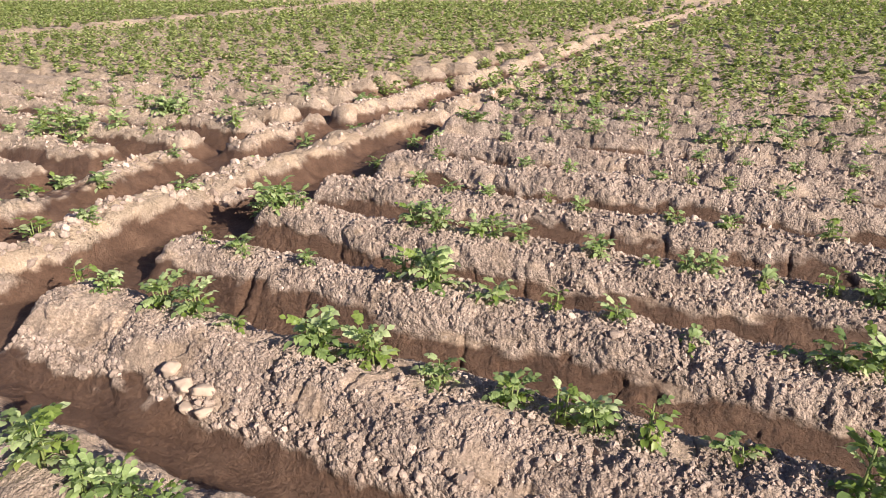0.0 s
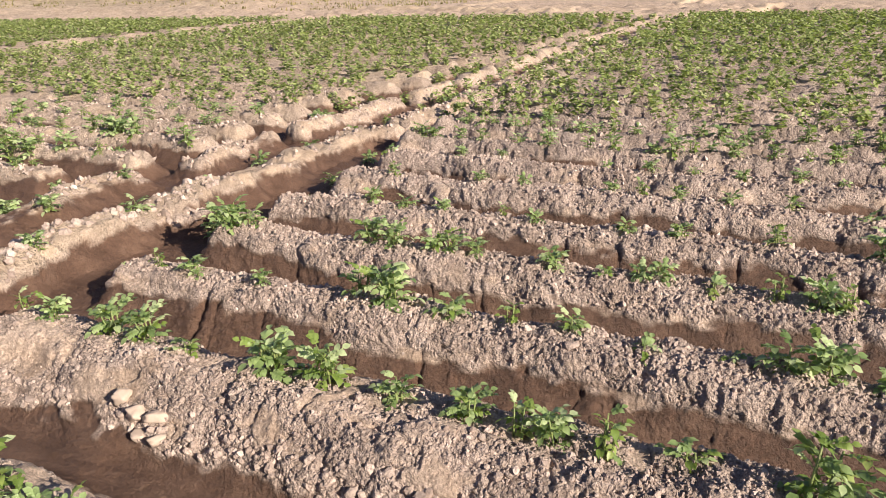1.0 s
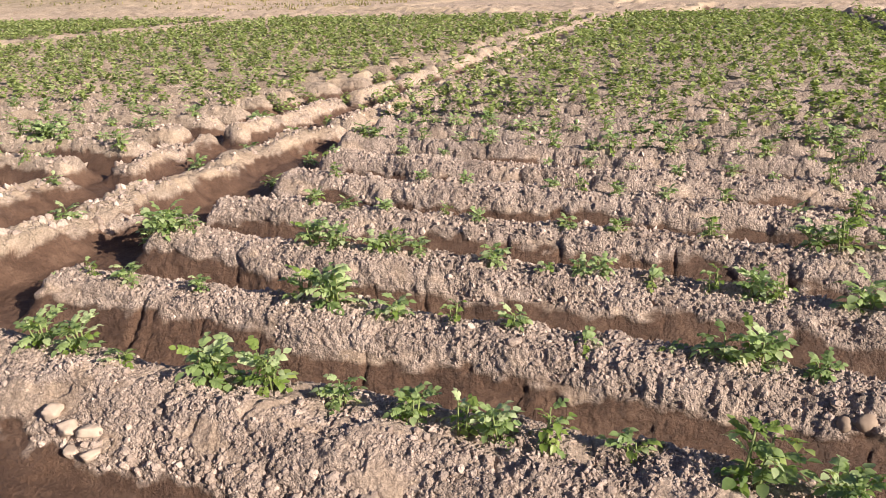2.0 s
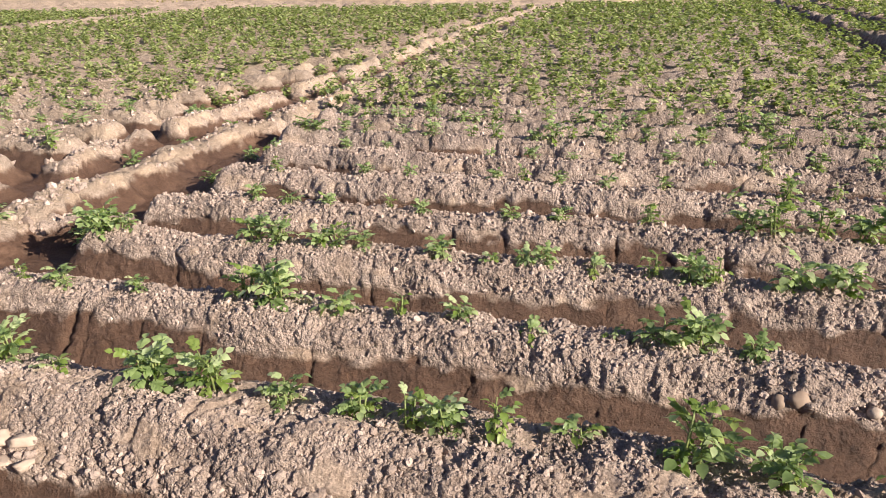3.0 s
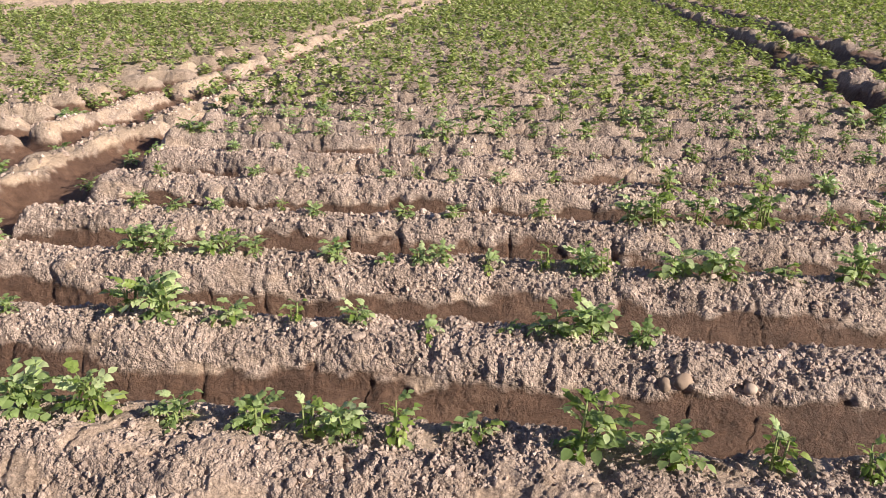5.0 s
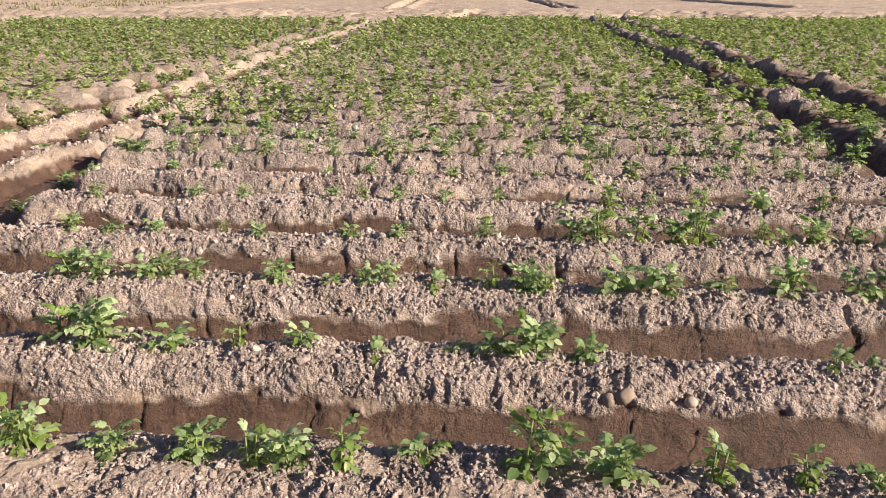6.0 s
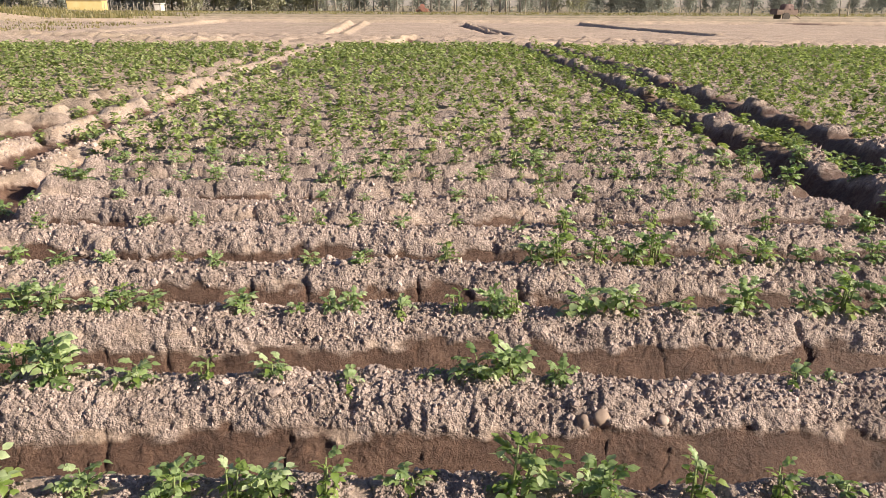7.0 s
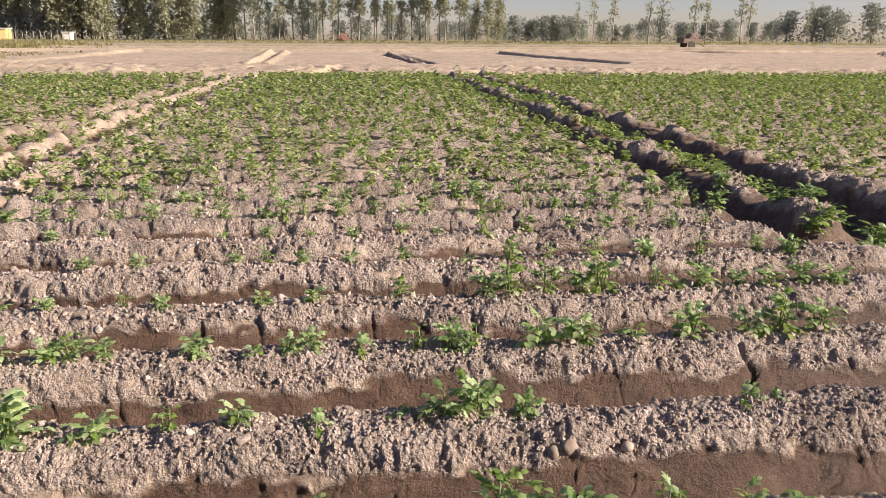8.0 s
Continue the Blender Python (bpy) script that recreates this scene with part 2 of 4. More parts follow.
def land(x, y):
    """Height, wetness, sandiness and weediness of the ground."""
    shape = x.shape
    low = -0.17
    field = step(FIELD_END + 0.3, FIELD_END - 0.2, y + (soft(x / 3, y * 0, 31) - 0.5) * 0.5)
    # three blocks of ridges between the channels
    up_m, k_m, d_m = rows_at(x, y, 0.0, 40)
    end_l = -2.97 - 0.15 * step(4.8, 6.0, y) + (soft(x * 0, k_m * 3.1, 41) - 0.5) * 0.16
    near_right = 3.05 + 0.5 * step(5.3, 4.7, y)
    end_r = near_right - 0.06 + (soft(x * 0, k_m * 2.7, 42) - 0.5) * 0.2
    mid = step(end_l - 0.1, end_l + 0.12, x) * step(end_r + 0.12, end_r - 0.1, x)
    up_l, k_l, d_l = rows_at(x, y, -0.02, 50)
    end = -5.02 + (soft(x * 0, k_l * 3.3, 51) - 0.5) * 0.5
    left = step(end + 0.12, end - 0.12, x) * step(2.9, 3.4, y)
    up_r, k_r, d_r = rows_at(x, y, 0.01, 60)
    right = step(4.38, 4.8, x + (soft(x * 0, k_r * 3.3, 61) - 0.5) * 0.3) * 0.72
    tall = 0.215 + 0.035 * (soft(x / 0.5, y / 0.5, 43) - 0.5)
    hump = np.maximum(np.maximum(up_m * mid, up_l * left * 0.92), up_r * right) * tall * field
    hump = hump + 0.05 * mid * step(1.5, 1.62, y + (soft(x / 0.3, y / 0.3, 44) - 0.5) * 0.1) * step(1.92, 1.76, y) * field
    # channel banks
    def bank(cx, w, high, seed, blocks=0.0):
        off = np.abs(x - cx - (soft(y / 0.8, y * 0 + seed, seed) - 0.5) * 0.14 - (soft(y / 0.3, y * 0 + seed, seed + 7) - 0.5) * 0.09)
        high = high * (0.7 + 0.5 * soft(x / 0.35, y / 0.5, seed + 8))
        if blocks:
            v = y / blocks + 0.5 * soft(x / 0.5, y / 0.9, seed + 9)
            high = high * (0.78 + 0.22 * step(0.02, 0.25, np.abs(v - np.round(v)))) * (0.8 + 0.4 * chance(np.floor(v + 0.5), v * 0, seed + 10))
        return (1 - step(w * 0.2, w, off + (soft(x / 0.12, y / 0.12, seed + 1) - 0.5) * 0.06)) * high
    gap, notch = np.ones(shape), np.ones(shape)
    for gy, half in ((4.42, 0.2), (6.0, 0.08), (8.4, 0.16), (9.9, 0.1), (11.6, 0.12), (13.6, 0.12)):
        gap = gap * step(half * 0.5, half + 0.08, np.abs(y - gy + 0.25 * (x + 4.57)) + (soft(x / 0.2, y / 0.2, 71) - 0.5) * 0.1)
    for gy, half in ((6.45, 0.1), (9.0, 0.1), (12.0, 0.1)):
        notch = notch * (0.45 + 0.55 * step(half * 0.5, half + 0.12, np.abs(y - gy) + (soft(x / 0.2, y / 0.2, 73) - 0.5) * 0.1))
    b1 = bank(BANK_A + 0.12 * step(4.4, 8.5, y), 0.29, 0.18, 72) * notch
    b2 = bank(BANK_B + 0.12 * step(4.2, 6.5, y), 0.27, 0.165, 75) * gap
    b3 = bank(3.46, 0.33, 0.26, 78, 0.62) * step(5.05, 5.4, y)
    b6 = bank(4.54, 0.33, 0.23, 87, 0.7) * step(5.2, 5.6, y)
    b4 = bank(-17.6, 0.5, 0.26, 81)
    b5 = bank(-18.7, 0.5, 0.26, 84)
    dam = 0.13 * step(0.2, 0.04, np.abs(y - 3.62 - 0.3 * (x + 3.3)) + (soft(x / 0.15, y / 0.15, 74) - 0.5) * 0.12) * step(-3.75, -3.55, x) * step(-2.9, -3.05, x)
    banks = np.maximum(np.maximum(np.maximum(b1, b2), np.maximum(b3, b6)), np.maximum(np.maximum(b4, b5), dam)) * step(FIELD_END + 0.6, FIELD_END, y)
    pale = 0.6 * np.clip(np.maximum(np.maximum(b1, b2), np.maximum(b4, b5)) * 8 - 0.6, 0, 1) * step(FIELD_END + 0.6, FIELD_END, y)
    pale = np.maximum(pale, 0.35 * left * field)
    low_floor = low + 0.03 * step(0.42, 0.2, np.abs(x - CHANNEL_X)) * field + 0.06 * step(4.3, 5.5, y) * step(0.35, 0.2, np.abs(x + 3.2)) * field
    low_floor = low_floor - 0.06 * step(0.2, 0.05, np.abs(x - 3.06)) * step(5.0, 5.6, y) * field
    low_floor = low_floor - 0.05 * step(0.24, 0.05, np.abs(x - 4.12)) * step(5.0, 5.6, y) * field
    z = low_floor * field + np.maximum(hump, banks)
    # the bare ploughed land behind, with its low earth bunds and ditches
    bare = 1 - field
    rough = 1.3 + 4.0 * step(36.5, 35.0, y + 0.2 * x)
    pl = ((soft(x / 0.7, y / 0.45, 90) - 0.5) * 0.035 + (soft(x / 0.25, y / 0.2, 91) - 0.5) * 0.03) * rough
    berm, ditch = np.zeros(shape), np.zeros(shape)

    def along(xa, ya, xb, yb, w):
        """1 on the straight line from a to b, falling to 0 at w beside it."""
        t = np.clip(((x - xa) * (xb - xa) + (y - ya) * (yb - ya)) / ((xb - xa) ** 2 + (yb - ya) ** 2), 0, 1)
        return step(w, w * 0.45, np.hypot(x - xa - t * (xb - xa), y - ya - t * (yb - ya)) + (soft(x / 0.8, y / 0.8, 94) - 0.5) * w * 0.5)

    for xa, ya, xb, yb, w in ((-17.2, 39.5, -17.5, 66.4, 0.75), (-5.3, 36.8, -6.7, 62, 0.33), (-4.3, 36.8, -5.3, 61, 0.33), (-1.9, 27.2, -1.1, 34.5, 0.55),
                              (2.6, 57, 3.55, 39, 0.3), (-40, 64.5, 60, 63.5, 1.1), (11.7, 59, 14.7, 38.5, 0.3), (-23, 37.5, -9, 30, 0.9), (-60, 52, -17, 66, 0.9),
                              (-30, 77, 70, 79, 1.2), (-40, 92, 90, 96, 1.8), (47, 62, 25, 30, 0.4)):
        berm = np.maximum(berm, along(xa, ya, xb, yb, w))
    for xa, ya, xb, yb, w in ((2.1, 57, 3.25, 39, 0.34), (3.1, 55.5, 3.9, 38.3, 0.34), (-13, 38.5, 9.5, 34.0, 0.5), (9.5, 34, 30, 30, 0.36), (-6, 62, -4.85, 36.8, 0.22),
                              (-0.7, 33.6, -1.2, 27.4, 0.4), (11, 59.4, 14.0, 38.5, 0.42), (8.3, 33.7, 8.9, 27.4, 0.36), (17, 66, 60, 58, 0.7), (24, 49, 50, 44, 0.5),
                              (-10, 72, 20, 72, 0.6), (30, 84, 80, 80, 1.2), (-30, 100, 40, 104, 1.6)):
        ditch = np.maximum(ditch, along(xa, ya, xb, yb, w))
    z = z + bare * (pl + (0.1 + 0.14 * step(48, 60, y)) * berm - 0.2 * ditch)
    pale = np.maximum(pale, bare * np.clip(0.3 + 0.7 * berm - ditch, 0, 1))
    mound = step(-30, -42, x + (y - 60) * 0.2) * step(30, 44, y) * step(120, 90, y)
    z = z + mound * (0.7 + 0.5 * soft(x / 5, y / 5, 97))
    weed = bare * (step(64, 96, y) * 0.6 + mound * 0.45 + 0.25 * step(0.55, 0.75, soft(x / 8, y / 6, 98)) * step(40, 60, y)) * (1 - 0.7 * berm)
    # how far one has walked over the surface, so that relief keeps its size on the steep flanks
    over_bank = step(-0.02, 0.03, banks - hump)
    side = np.sign(x - BANK_A) * (x > CHANNEL_X) + np.sign(x - BANK_B) * (x <= CHANNEL_X) * (x > -8)
    sx = x - over_bank * side * 0.8 * (z - 0.06)
    sy = y - (1 - over_bank) * d_m * 0.8 * (z - 0.04)
    # wetness: the furrows and the channel have just carried water
    # raised in the right trench, where damp colour also paints in the flank shadow
    line = -0.055 - 0.018 * step(0.2, 1.0, x) * step(4.2, 3.4, y) + 0.1 * step(2.75, 2.95, x) * step(5.1, 4.8, x) * step(4.9, 5.3, y) - 0.015 * step(4, 5, y) - 0.06 * step(2.15, 1.95, y) - 0.004 * step(-3.0, -3.2, x) * step(-5.1, -4.9, x) * step(14, 7, y) + (soft(x / 0.35, y / 0.35, 100) - 0.5) * 0.07 + (soft(sx / 0.07, sy / 0.06, 101) - 0.5) * 0.05 + (soft(sx / 0.04, sy / 0.04, 102) - 0.5) * 0.02
    dryback = (0.05 * step(5.0, 8.5, y) + 0.02 * step(9, 14, y)) * (1 - step(2.7, 2.9, x) * step(4.9, 4.6, x))
    wet = step(0.034, -0.034, z - line - 0.017 + dryback) * field
    wet = wet * (1 - 0.3 * step(2.7, 2.9, x)) * (1 - 0.15 * step(-3.25, -3.5, x))
    # far ditches: wet colour that also paints in their shaded sides
    wet = np.maximum(wet, 0.75 * bare * ditch)
    return z, wet, np.clip(pale, 0, 1), np.clip(weed, 0, 1), sx, sy, over_bank


def crumbled(sx, sy, y, z, on_bank):
    """0 on smooth crust, 1 where the surface has broken into crumbs."""
    c = 0.65 * soft(sx / 0.2, sy / 0.13, 108) + 0.35 * soft(sx / 0.06, sy / 0.05, 107)
    c = c + 0.22 * step(0.0, 0.05, z) + 0.3 * step(1.72, 1.62, y) * step(1.35, 1.5, y) + 0.12 * step(-0.8, 1.2, sx) + 0.2 * step(2.15, 2.3, y) - 0.2 * on_bank * step(3.6, 4.6, y)
    return step(0.42, 0.66, c) * step(FIELD_END + 0.3, FIELD_END - 0.2, y)


def relief(x, y, wet, sx, sy, on_bank, z):
    """Clods, crust and crumbs on the dry soil, smooth silt in the wet furrows: how far the surface stands proud."""
    far = np.hypot(x, y)
    near, close = step(26, 14, far), step(13, 7.5, far)
    field = step(FIELD_END + 0.3, FIELD_END - 0.2, y)
    wx = sx + 0.035 * (soft(sx / 0.08, sy / 0.08, 144) - 0.5)
    wy = sy + 0.035 * (soft(sx / 0.08, sy / 0.08, 145) - 0.5)
    c = crumbled(sx, sy, y, z, on_bank)
    out = 0.026 * (soft(wx / 0.2, wy / 0.17, 125) - 0.5) + 0.018 * (soft(wx / 0.085, wy / 0.08, 126) - 0.5) + 0.008 * (soft(wx / 0.035, wy / 0.033, 127) - 0.5) * near
    out = out + 0.0035 * (soft(wx / 0.013, wy / 0.012, 118) - 0.5) * close
    # shells of crust that have slipped, with a sharp lower edge
    shell = soft(wx / 0.16, wy / 0.11, 146)
    out = out + 0.012 * step(0.5, 0.53, shell) * (1 - c) * near
    more = 1 + 0.35 * step(2.4, 5.0, far)
    out = out + c * more * (0.01 * (lumps(wx / 0.085, wy / 0.08, 110, 0.4) - 0.3) + 0.011 * (lumps(wx / 0.04, wy / 0.037, 115) - 0.3) * near)
    out = out + (0.25 + 0.75 * c) * 0.012 * (lumps(wx / 0.019, wy / 0.018, 120) - 0.3) * close + (0.3 + 0.7 * c) * 0.006 * (soft(wx / 0.009, wy / 0.009, 121) - 0.5) * close
    out = out + 0.008 + on_bank * ((0.012 + 0.012 * step(3.9, 3.3, y)) * (lumps(wx / 0.1, wy / 0.09, 112, 0.5) - 0.3) + 0.035 * (soft(wx / 0.22, wy / 0.2, 113) - 0.5) + 0.014 * (lumps(wx / 0.05, wy / 0.048, 114) - 0.3) * near)
    crack = 1 - np.abs(2 * soft(wx / 0.15, wy / 0.19, 140) - 1)
    out = out - 0.011 * step(0.9, 1.0, crack) * near * (1 - 0.6 * c)
    mud = 0.014 * (soft(sx / 0.2, sy / 0.1, 130) - 0.5) + 0.008 * (soft(wx / 0.05, wy / 0.04, 131) - 0.5)
    mud = mud + (0.005 * (lumps(wx / 0.034, wy / 0.032, 133) - 0.3) + 0.005 * (lumps(wx / 0.024, wy / 0.023, 138) - 0.3) * close) * step(0.35, 0.65, soft(sx / 0.25, sy / 0.2, 134)) * step(-0.17, -0.13, z)
    mud = mud + 0.003 * (soft(sx / 0.028, sy / 0.026, 136) - 0.5) * close
    split = 1 - np.abs(2 * soft(wx / 0.22, wy / 0.15, 135) - 1)
    mud = mud - 0.006 * step(0.95, 1.0, split) * close
    return field * ((1 - wet) * out + wet * mud)


def height(x, y):
    x, y = np.atleast_1d(np.asarray(x, float)), np.atleast_1d(np.asarray(y, float))
    z, wet, _, _, sx, sy, on_bank = land(x, y)
    return z + relief(x, y, wet, sx, sy, on_bank, z)


def tri_mesh(name, co, tris, smooth=False):
    me = bpy.data.meshes.new(name)
    me.vertices.add(len(co))
    me.vertices.foreach_set("co", np.asarray(co, np.float32).ravel())
    me.loops.add(tris.size)
    me.loops.foreach_set("vertex_index", tris.astype(np.int32).ravel())
    me.polygons.add(len(tris))
    me.polygons.foreach_set("loop_start", np.arange(0, tris.size, 3, dtype=np.int32))
    me.update(calc_edges=True)
    me.polygons.foreach_set("use_smooth", np.full(len(tris), smooth))
    return me


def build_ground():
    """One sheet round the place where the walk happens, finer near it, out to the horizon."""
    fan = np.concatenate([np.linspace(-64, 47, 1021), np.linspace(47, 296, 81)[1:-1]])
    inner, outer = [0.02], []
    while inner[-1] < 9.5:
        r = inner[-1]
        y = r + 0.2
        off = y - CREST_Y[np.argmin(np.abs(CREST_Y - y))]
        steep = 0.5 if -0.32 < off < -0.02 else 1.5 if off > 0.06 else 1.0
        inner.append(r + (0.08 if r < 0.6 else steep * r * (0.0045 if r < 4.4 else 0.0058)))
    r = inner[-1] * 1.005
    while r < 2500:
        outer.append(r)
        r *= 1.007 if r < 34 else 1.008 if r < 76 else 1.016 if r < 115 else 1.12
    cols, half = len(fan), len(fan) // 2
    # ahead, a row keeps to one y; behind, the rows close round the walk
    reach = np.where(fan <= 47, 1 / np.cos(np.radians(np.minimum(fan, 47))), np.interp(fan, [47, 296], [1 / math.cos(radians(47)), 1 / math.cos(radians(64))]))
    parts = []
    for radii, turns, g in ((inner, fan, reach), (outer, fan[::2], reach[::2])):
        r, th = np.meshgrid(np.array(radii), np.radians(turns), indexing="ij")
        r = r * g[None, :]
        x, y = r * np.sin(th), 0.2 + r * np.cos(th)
        z, wet, pale, weed, sx, sy, on_bank = land(x.ravel(), y.ravel())
        proud = relief(x.ravel(), y.ravel(), wet, sx, sy, on_bank, z).reshape(x.shape)
        crumb = crumbled(sx, sy, y.ravel(), z, on_bank)
        flat = np.stack([x, y, z.reshape(x.shape)], -1)
        du, dv = np.gradient(flat, axis=0), np.gradient(flat, axis=1)
        up = np.cross(dv, du)
        up /= np.linalg.norm(up, axis=2, keepdims=True) + 1e-12
        up *= np.where(up[..., 2:] < 0, -1, 1)
        parts.append(((flat + up * proud[..., None]).reshape(-1, 3), wet, pale, weed, crumb))

    def quads(rows, n, start):
        i, j = np.meshgrid(np.arange(rows - 1), np.arange(n), indexing="ij")
        j2 = (j + 1) % n
        return start + np.stack([i * n + j, (i + 1) * n + j, (i + 1) * n + j2, i * n + j2], -1).reshape(-1, 4)

    base = len(inner) * cols
    q = np.concatenate([quads(len(inner), cols, 0), quads(len(outer), half, base)])
    # the seam, where two columns become one
    j = np.arange(half)
    a, b, c = base - cols + 2 * j, base - cols + 2 * j + 1, base - cols + (2 * j + 2) % cols
    o, o2 = base + j, base + (j + 1) % half
    t = np.concatenate([np.stack(f, -1) for f in ((a, o, b), (b, o2, c), (b, o, o2))])
    me = bpy.data.meshes.new("ground")
    co = np.concatenate([parts[0][0], parts[1][0]])
    me.vertices.add(len(co))
    me.vertices.foreach_set("co", co.astype(np.float32).ravel())
    me.loops.add(q.size + t.size)
    me.loops.foreach_set("vertex_index", np.concatenate([q.ravel(), t.ravel()]).astype(np.int32))
    me.polygons.add(len(q) + len(t))
    me.polygons.foreach_set("loop_start", np.concatenate([np.arange(0, q.size, 4), q.size + np.arange(0, t.size, 3)]).astype(np.int32))
    me.update(calc_edges=True)
    me.polygons.foreach_set("use_smooth", np.ones(len(q) + len(t), dtype=bool))
    for n, key in enumerate(("wet", "sand", "weed", "crumb")):
        me.attributes.new(key, "FLOAT", "POINT").data.foreach_set("value", np.concatenate([parts[0][n + 1], parts[1][n + 1]]).astype(np.float32))
    me.materials.append(SOIL)
    return tagged(new("ground", me), "ridged brown potato field soil with damp irrigation furrows", "ground", kind="structure")


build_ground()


# ---- building blocks ----
def part(name, bm, material, parent, label=""):
    me = bpy.data.meshes.new(name)
    bm.to_mesh(me)
    bm.free()
    me.materials.append(material)
    ob = new(name, me)
    ob.parent = parent
    if label:
        tagged(ob, label)
    return ob


def shared(name, me, parent, m):
    """A part on a mesh that alike parts share."""
    ob = new(name, me)
    ob.parent = parent
    ob.matrix_basis = m
    return ob


def tube(bm, points, radii, sides=6):
    rings = []
    for n, (p, r) in enumerate(zip(points, radii)):
        a, b = points[max(n - 1, 0)], points[min(n + 1, len(points) - 1)]
        turn = (Vector(b) - Vector(a)).to_track_quat("Z", "Y")
        rings.append([bm.verts.new(Vector(p) + turn @ Vector((r * math.cos(q), r * math.sin(q), 0)))
                      for q in (2 * math.pi * s / sides for s in range(sides))])
    for ra, rb in zip(rings, rings[1:]):
        for s in range(sides):
            bm.faces.new((ra[s], ra[(s + 1) % sides], rb[(s + 1) % sides], rb[s])).smooth = True
    bm.faces.new(list(reversed(rings[0])))
    bm.faces.new(rings[-1])


# ---- potato plants ----
def leaflet(bm, base, way, up, length, width, rng):
    """One oval leaflet, folded a little along its midrib and drooping at the tip."""
    way, up = way.normalized(), up.normalized()
    side = way.cross(up).normalized()
    up = side.cross(way)
    droop = rng.uniform(0.05, 0.6)
    fold = rng.uniform(0.1, 0.55)
    rows = []
    for u, w in ((0.0, 0.08), (0.28, 0.92), (0.64, 0.9), (1.0, 0.04)):
        c = base + way * (length * u) - up * (length * droop * u * u)
        lift = up * (fold * width * w * 0.5)
        c = c + up * rng.uniform(-0.06, 0.06) * width
        rows.append([bm.verts.new(c - side * (width * w * 0.5) + lift), bm.verts.new(c), bm.verts.new(c + side * (width * w * 0.5) + lift)])
    for a, b in zip(rows, rows[1:]):
        for s in (0, 1):
            bm.faces.new((a[s], a[s + 1], b[s + 1], b[s])).smooth = True


def compound_leaf(seed, pairs, span):
    """A feathered potato leaf along +y from the origin: leaflets in pairs and one at the end."""
    rng = random.Random(seed)
    bm = bmesh.new()
    arch = rng.uniform(0.25, 0.5)
    pts = [Vector((0, span * u, span * (0.35 * u - arch * u * u))) for u in (0, 0.33, 0.66, 1.0)]
    tube(bm, [pts[0], pts[2], pts[3]], (0.0022, 0.0016, 0.001), 3)
    for n in range(pairs):
        u = 0.3 + 0.62 * n / pairs
        c = Vector((0, span * u, span * (0.35 * u - arch * u * u)))
        size = (0.0175 + 0.0105 * n / pairs) * rng.uniform(0.85, 1.15)
        for s in (-1, 1):
            leaflet(bm, c, Vector((s * 1.0, rng.uniform(0.35, 0.75), rng.uniform(-0.05, 0.25))),
                    Vector((rng.uniform(-0.3, 0.3), -0.1, 1)), size, size * rng.uniform(0.68, 0.86), rng)
    size = 0.031 * rng.uniform(0.9, 1.1)
    leaflet(bm, pts[-1], Vector((rng.uniform(-0.2, 0.2), 1, -0.15)), Vector((0, 0.2, 1)), size, size * 0.8, rng)
    me = bpy.data.meshes.new("leaf")
    bm.to_mesh(me)
    bm.free()
    return me


LEAF_SHAPES = []
for n in range(7):
    shape_me = compound_leaf(100 + n, 4 + (n + 1) % 2, 0.056 + 0.01 * (n % 3))
    shape_me.materials.append(LEAF if n != 5 else LEAF_YOUNG)
    LEAF_SHAPES.append(shape_me)
YOUNG_SHAPES = []
for n in range(3):
    shape_me = compound_leaf(150 + n, 1 + n % 2, 0.034)
    shape_me.materials.append(LEAF_YOUNG)
    YOUNG_SHAPES.append(shape_me)


def potato_plant(seed, leaves, tall, spread, label, young=0.15):
    """A bushy young potato plant of several stems, with leaves round each."""
    rng = random.Random(seed)
    plant = tagged(new("potato_plant"), label, "plant", "potato plants on the ridges")
    stems = max(2, leaves // 5)
    left = leaves
    for s in range(stems):
        a = 2 * math.pi * (s + rng.uniform(-0.3, 0.3)) / stems
        lean = spread * rng.uniform(0.35, 0.9)
        top = Vector((math.cos(a) * lean, math.sin(a) * lean, tall * rng.uniform(0.72, 1.0)))
        foot = Vector((math.cos(a) * 0.015, math.sin(a) * 0.015, -0.03))
        midp = foot.lerp(top, 0.5) + Vector((0, 0, tall * 0.1))
        bm = bmesh.new()
        tube(bm, [foot, midp, top], (0.0045, 0.0038, 0.0025), 5)
        part("stem", bm, STEM, plant)
        count = left // (stems - s)
        left -= count
        for n in range(count):
            u = 0.15 + 0.85 * (n + 0.7) / count
            p = foot.lerp(midp, u * 2) if u < 0.5 else midp.lerp(top, u * 2 - 1)
            turn = n * 137.5 + rng.uniform(-35, 35) + math.degrees(a)
            tilt = rng.uniform(-18, 22) + 32 * u - 8
            size = rng.uniform(0.75, 1.15) * (1.05 - 0.35 * max(0, u - 0.6))
            me = rng.choice(YOUNG_SHAPES) if rng.random() < young or u > 0.97 else rng.choice(LEAF_SHAPES)
            shared("leaf", me, plant, pose(p.x, p.y, p.z, tilt, rng.uniform(-25, 25), turn) @ Matrix.Scale(size, 4))
    return plant


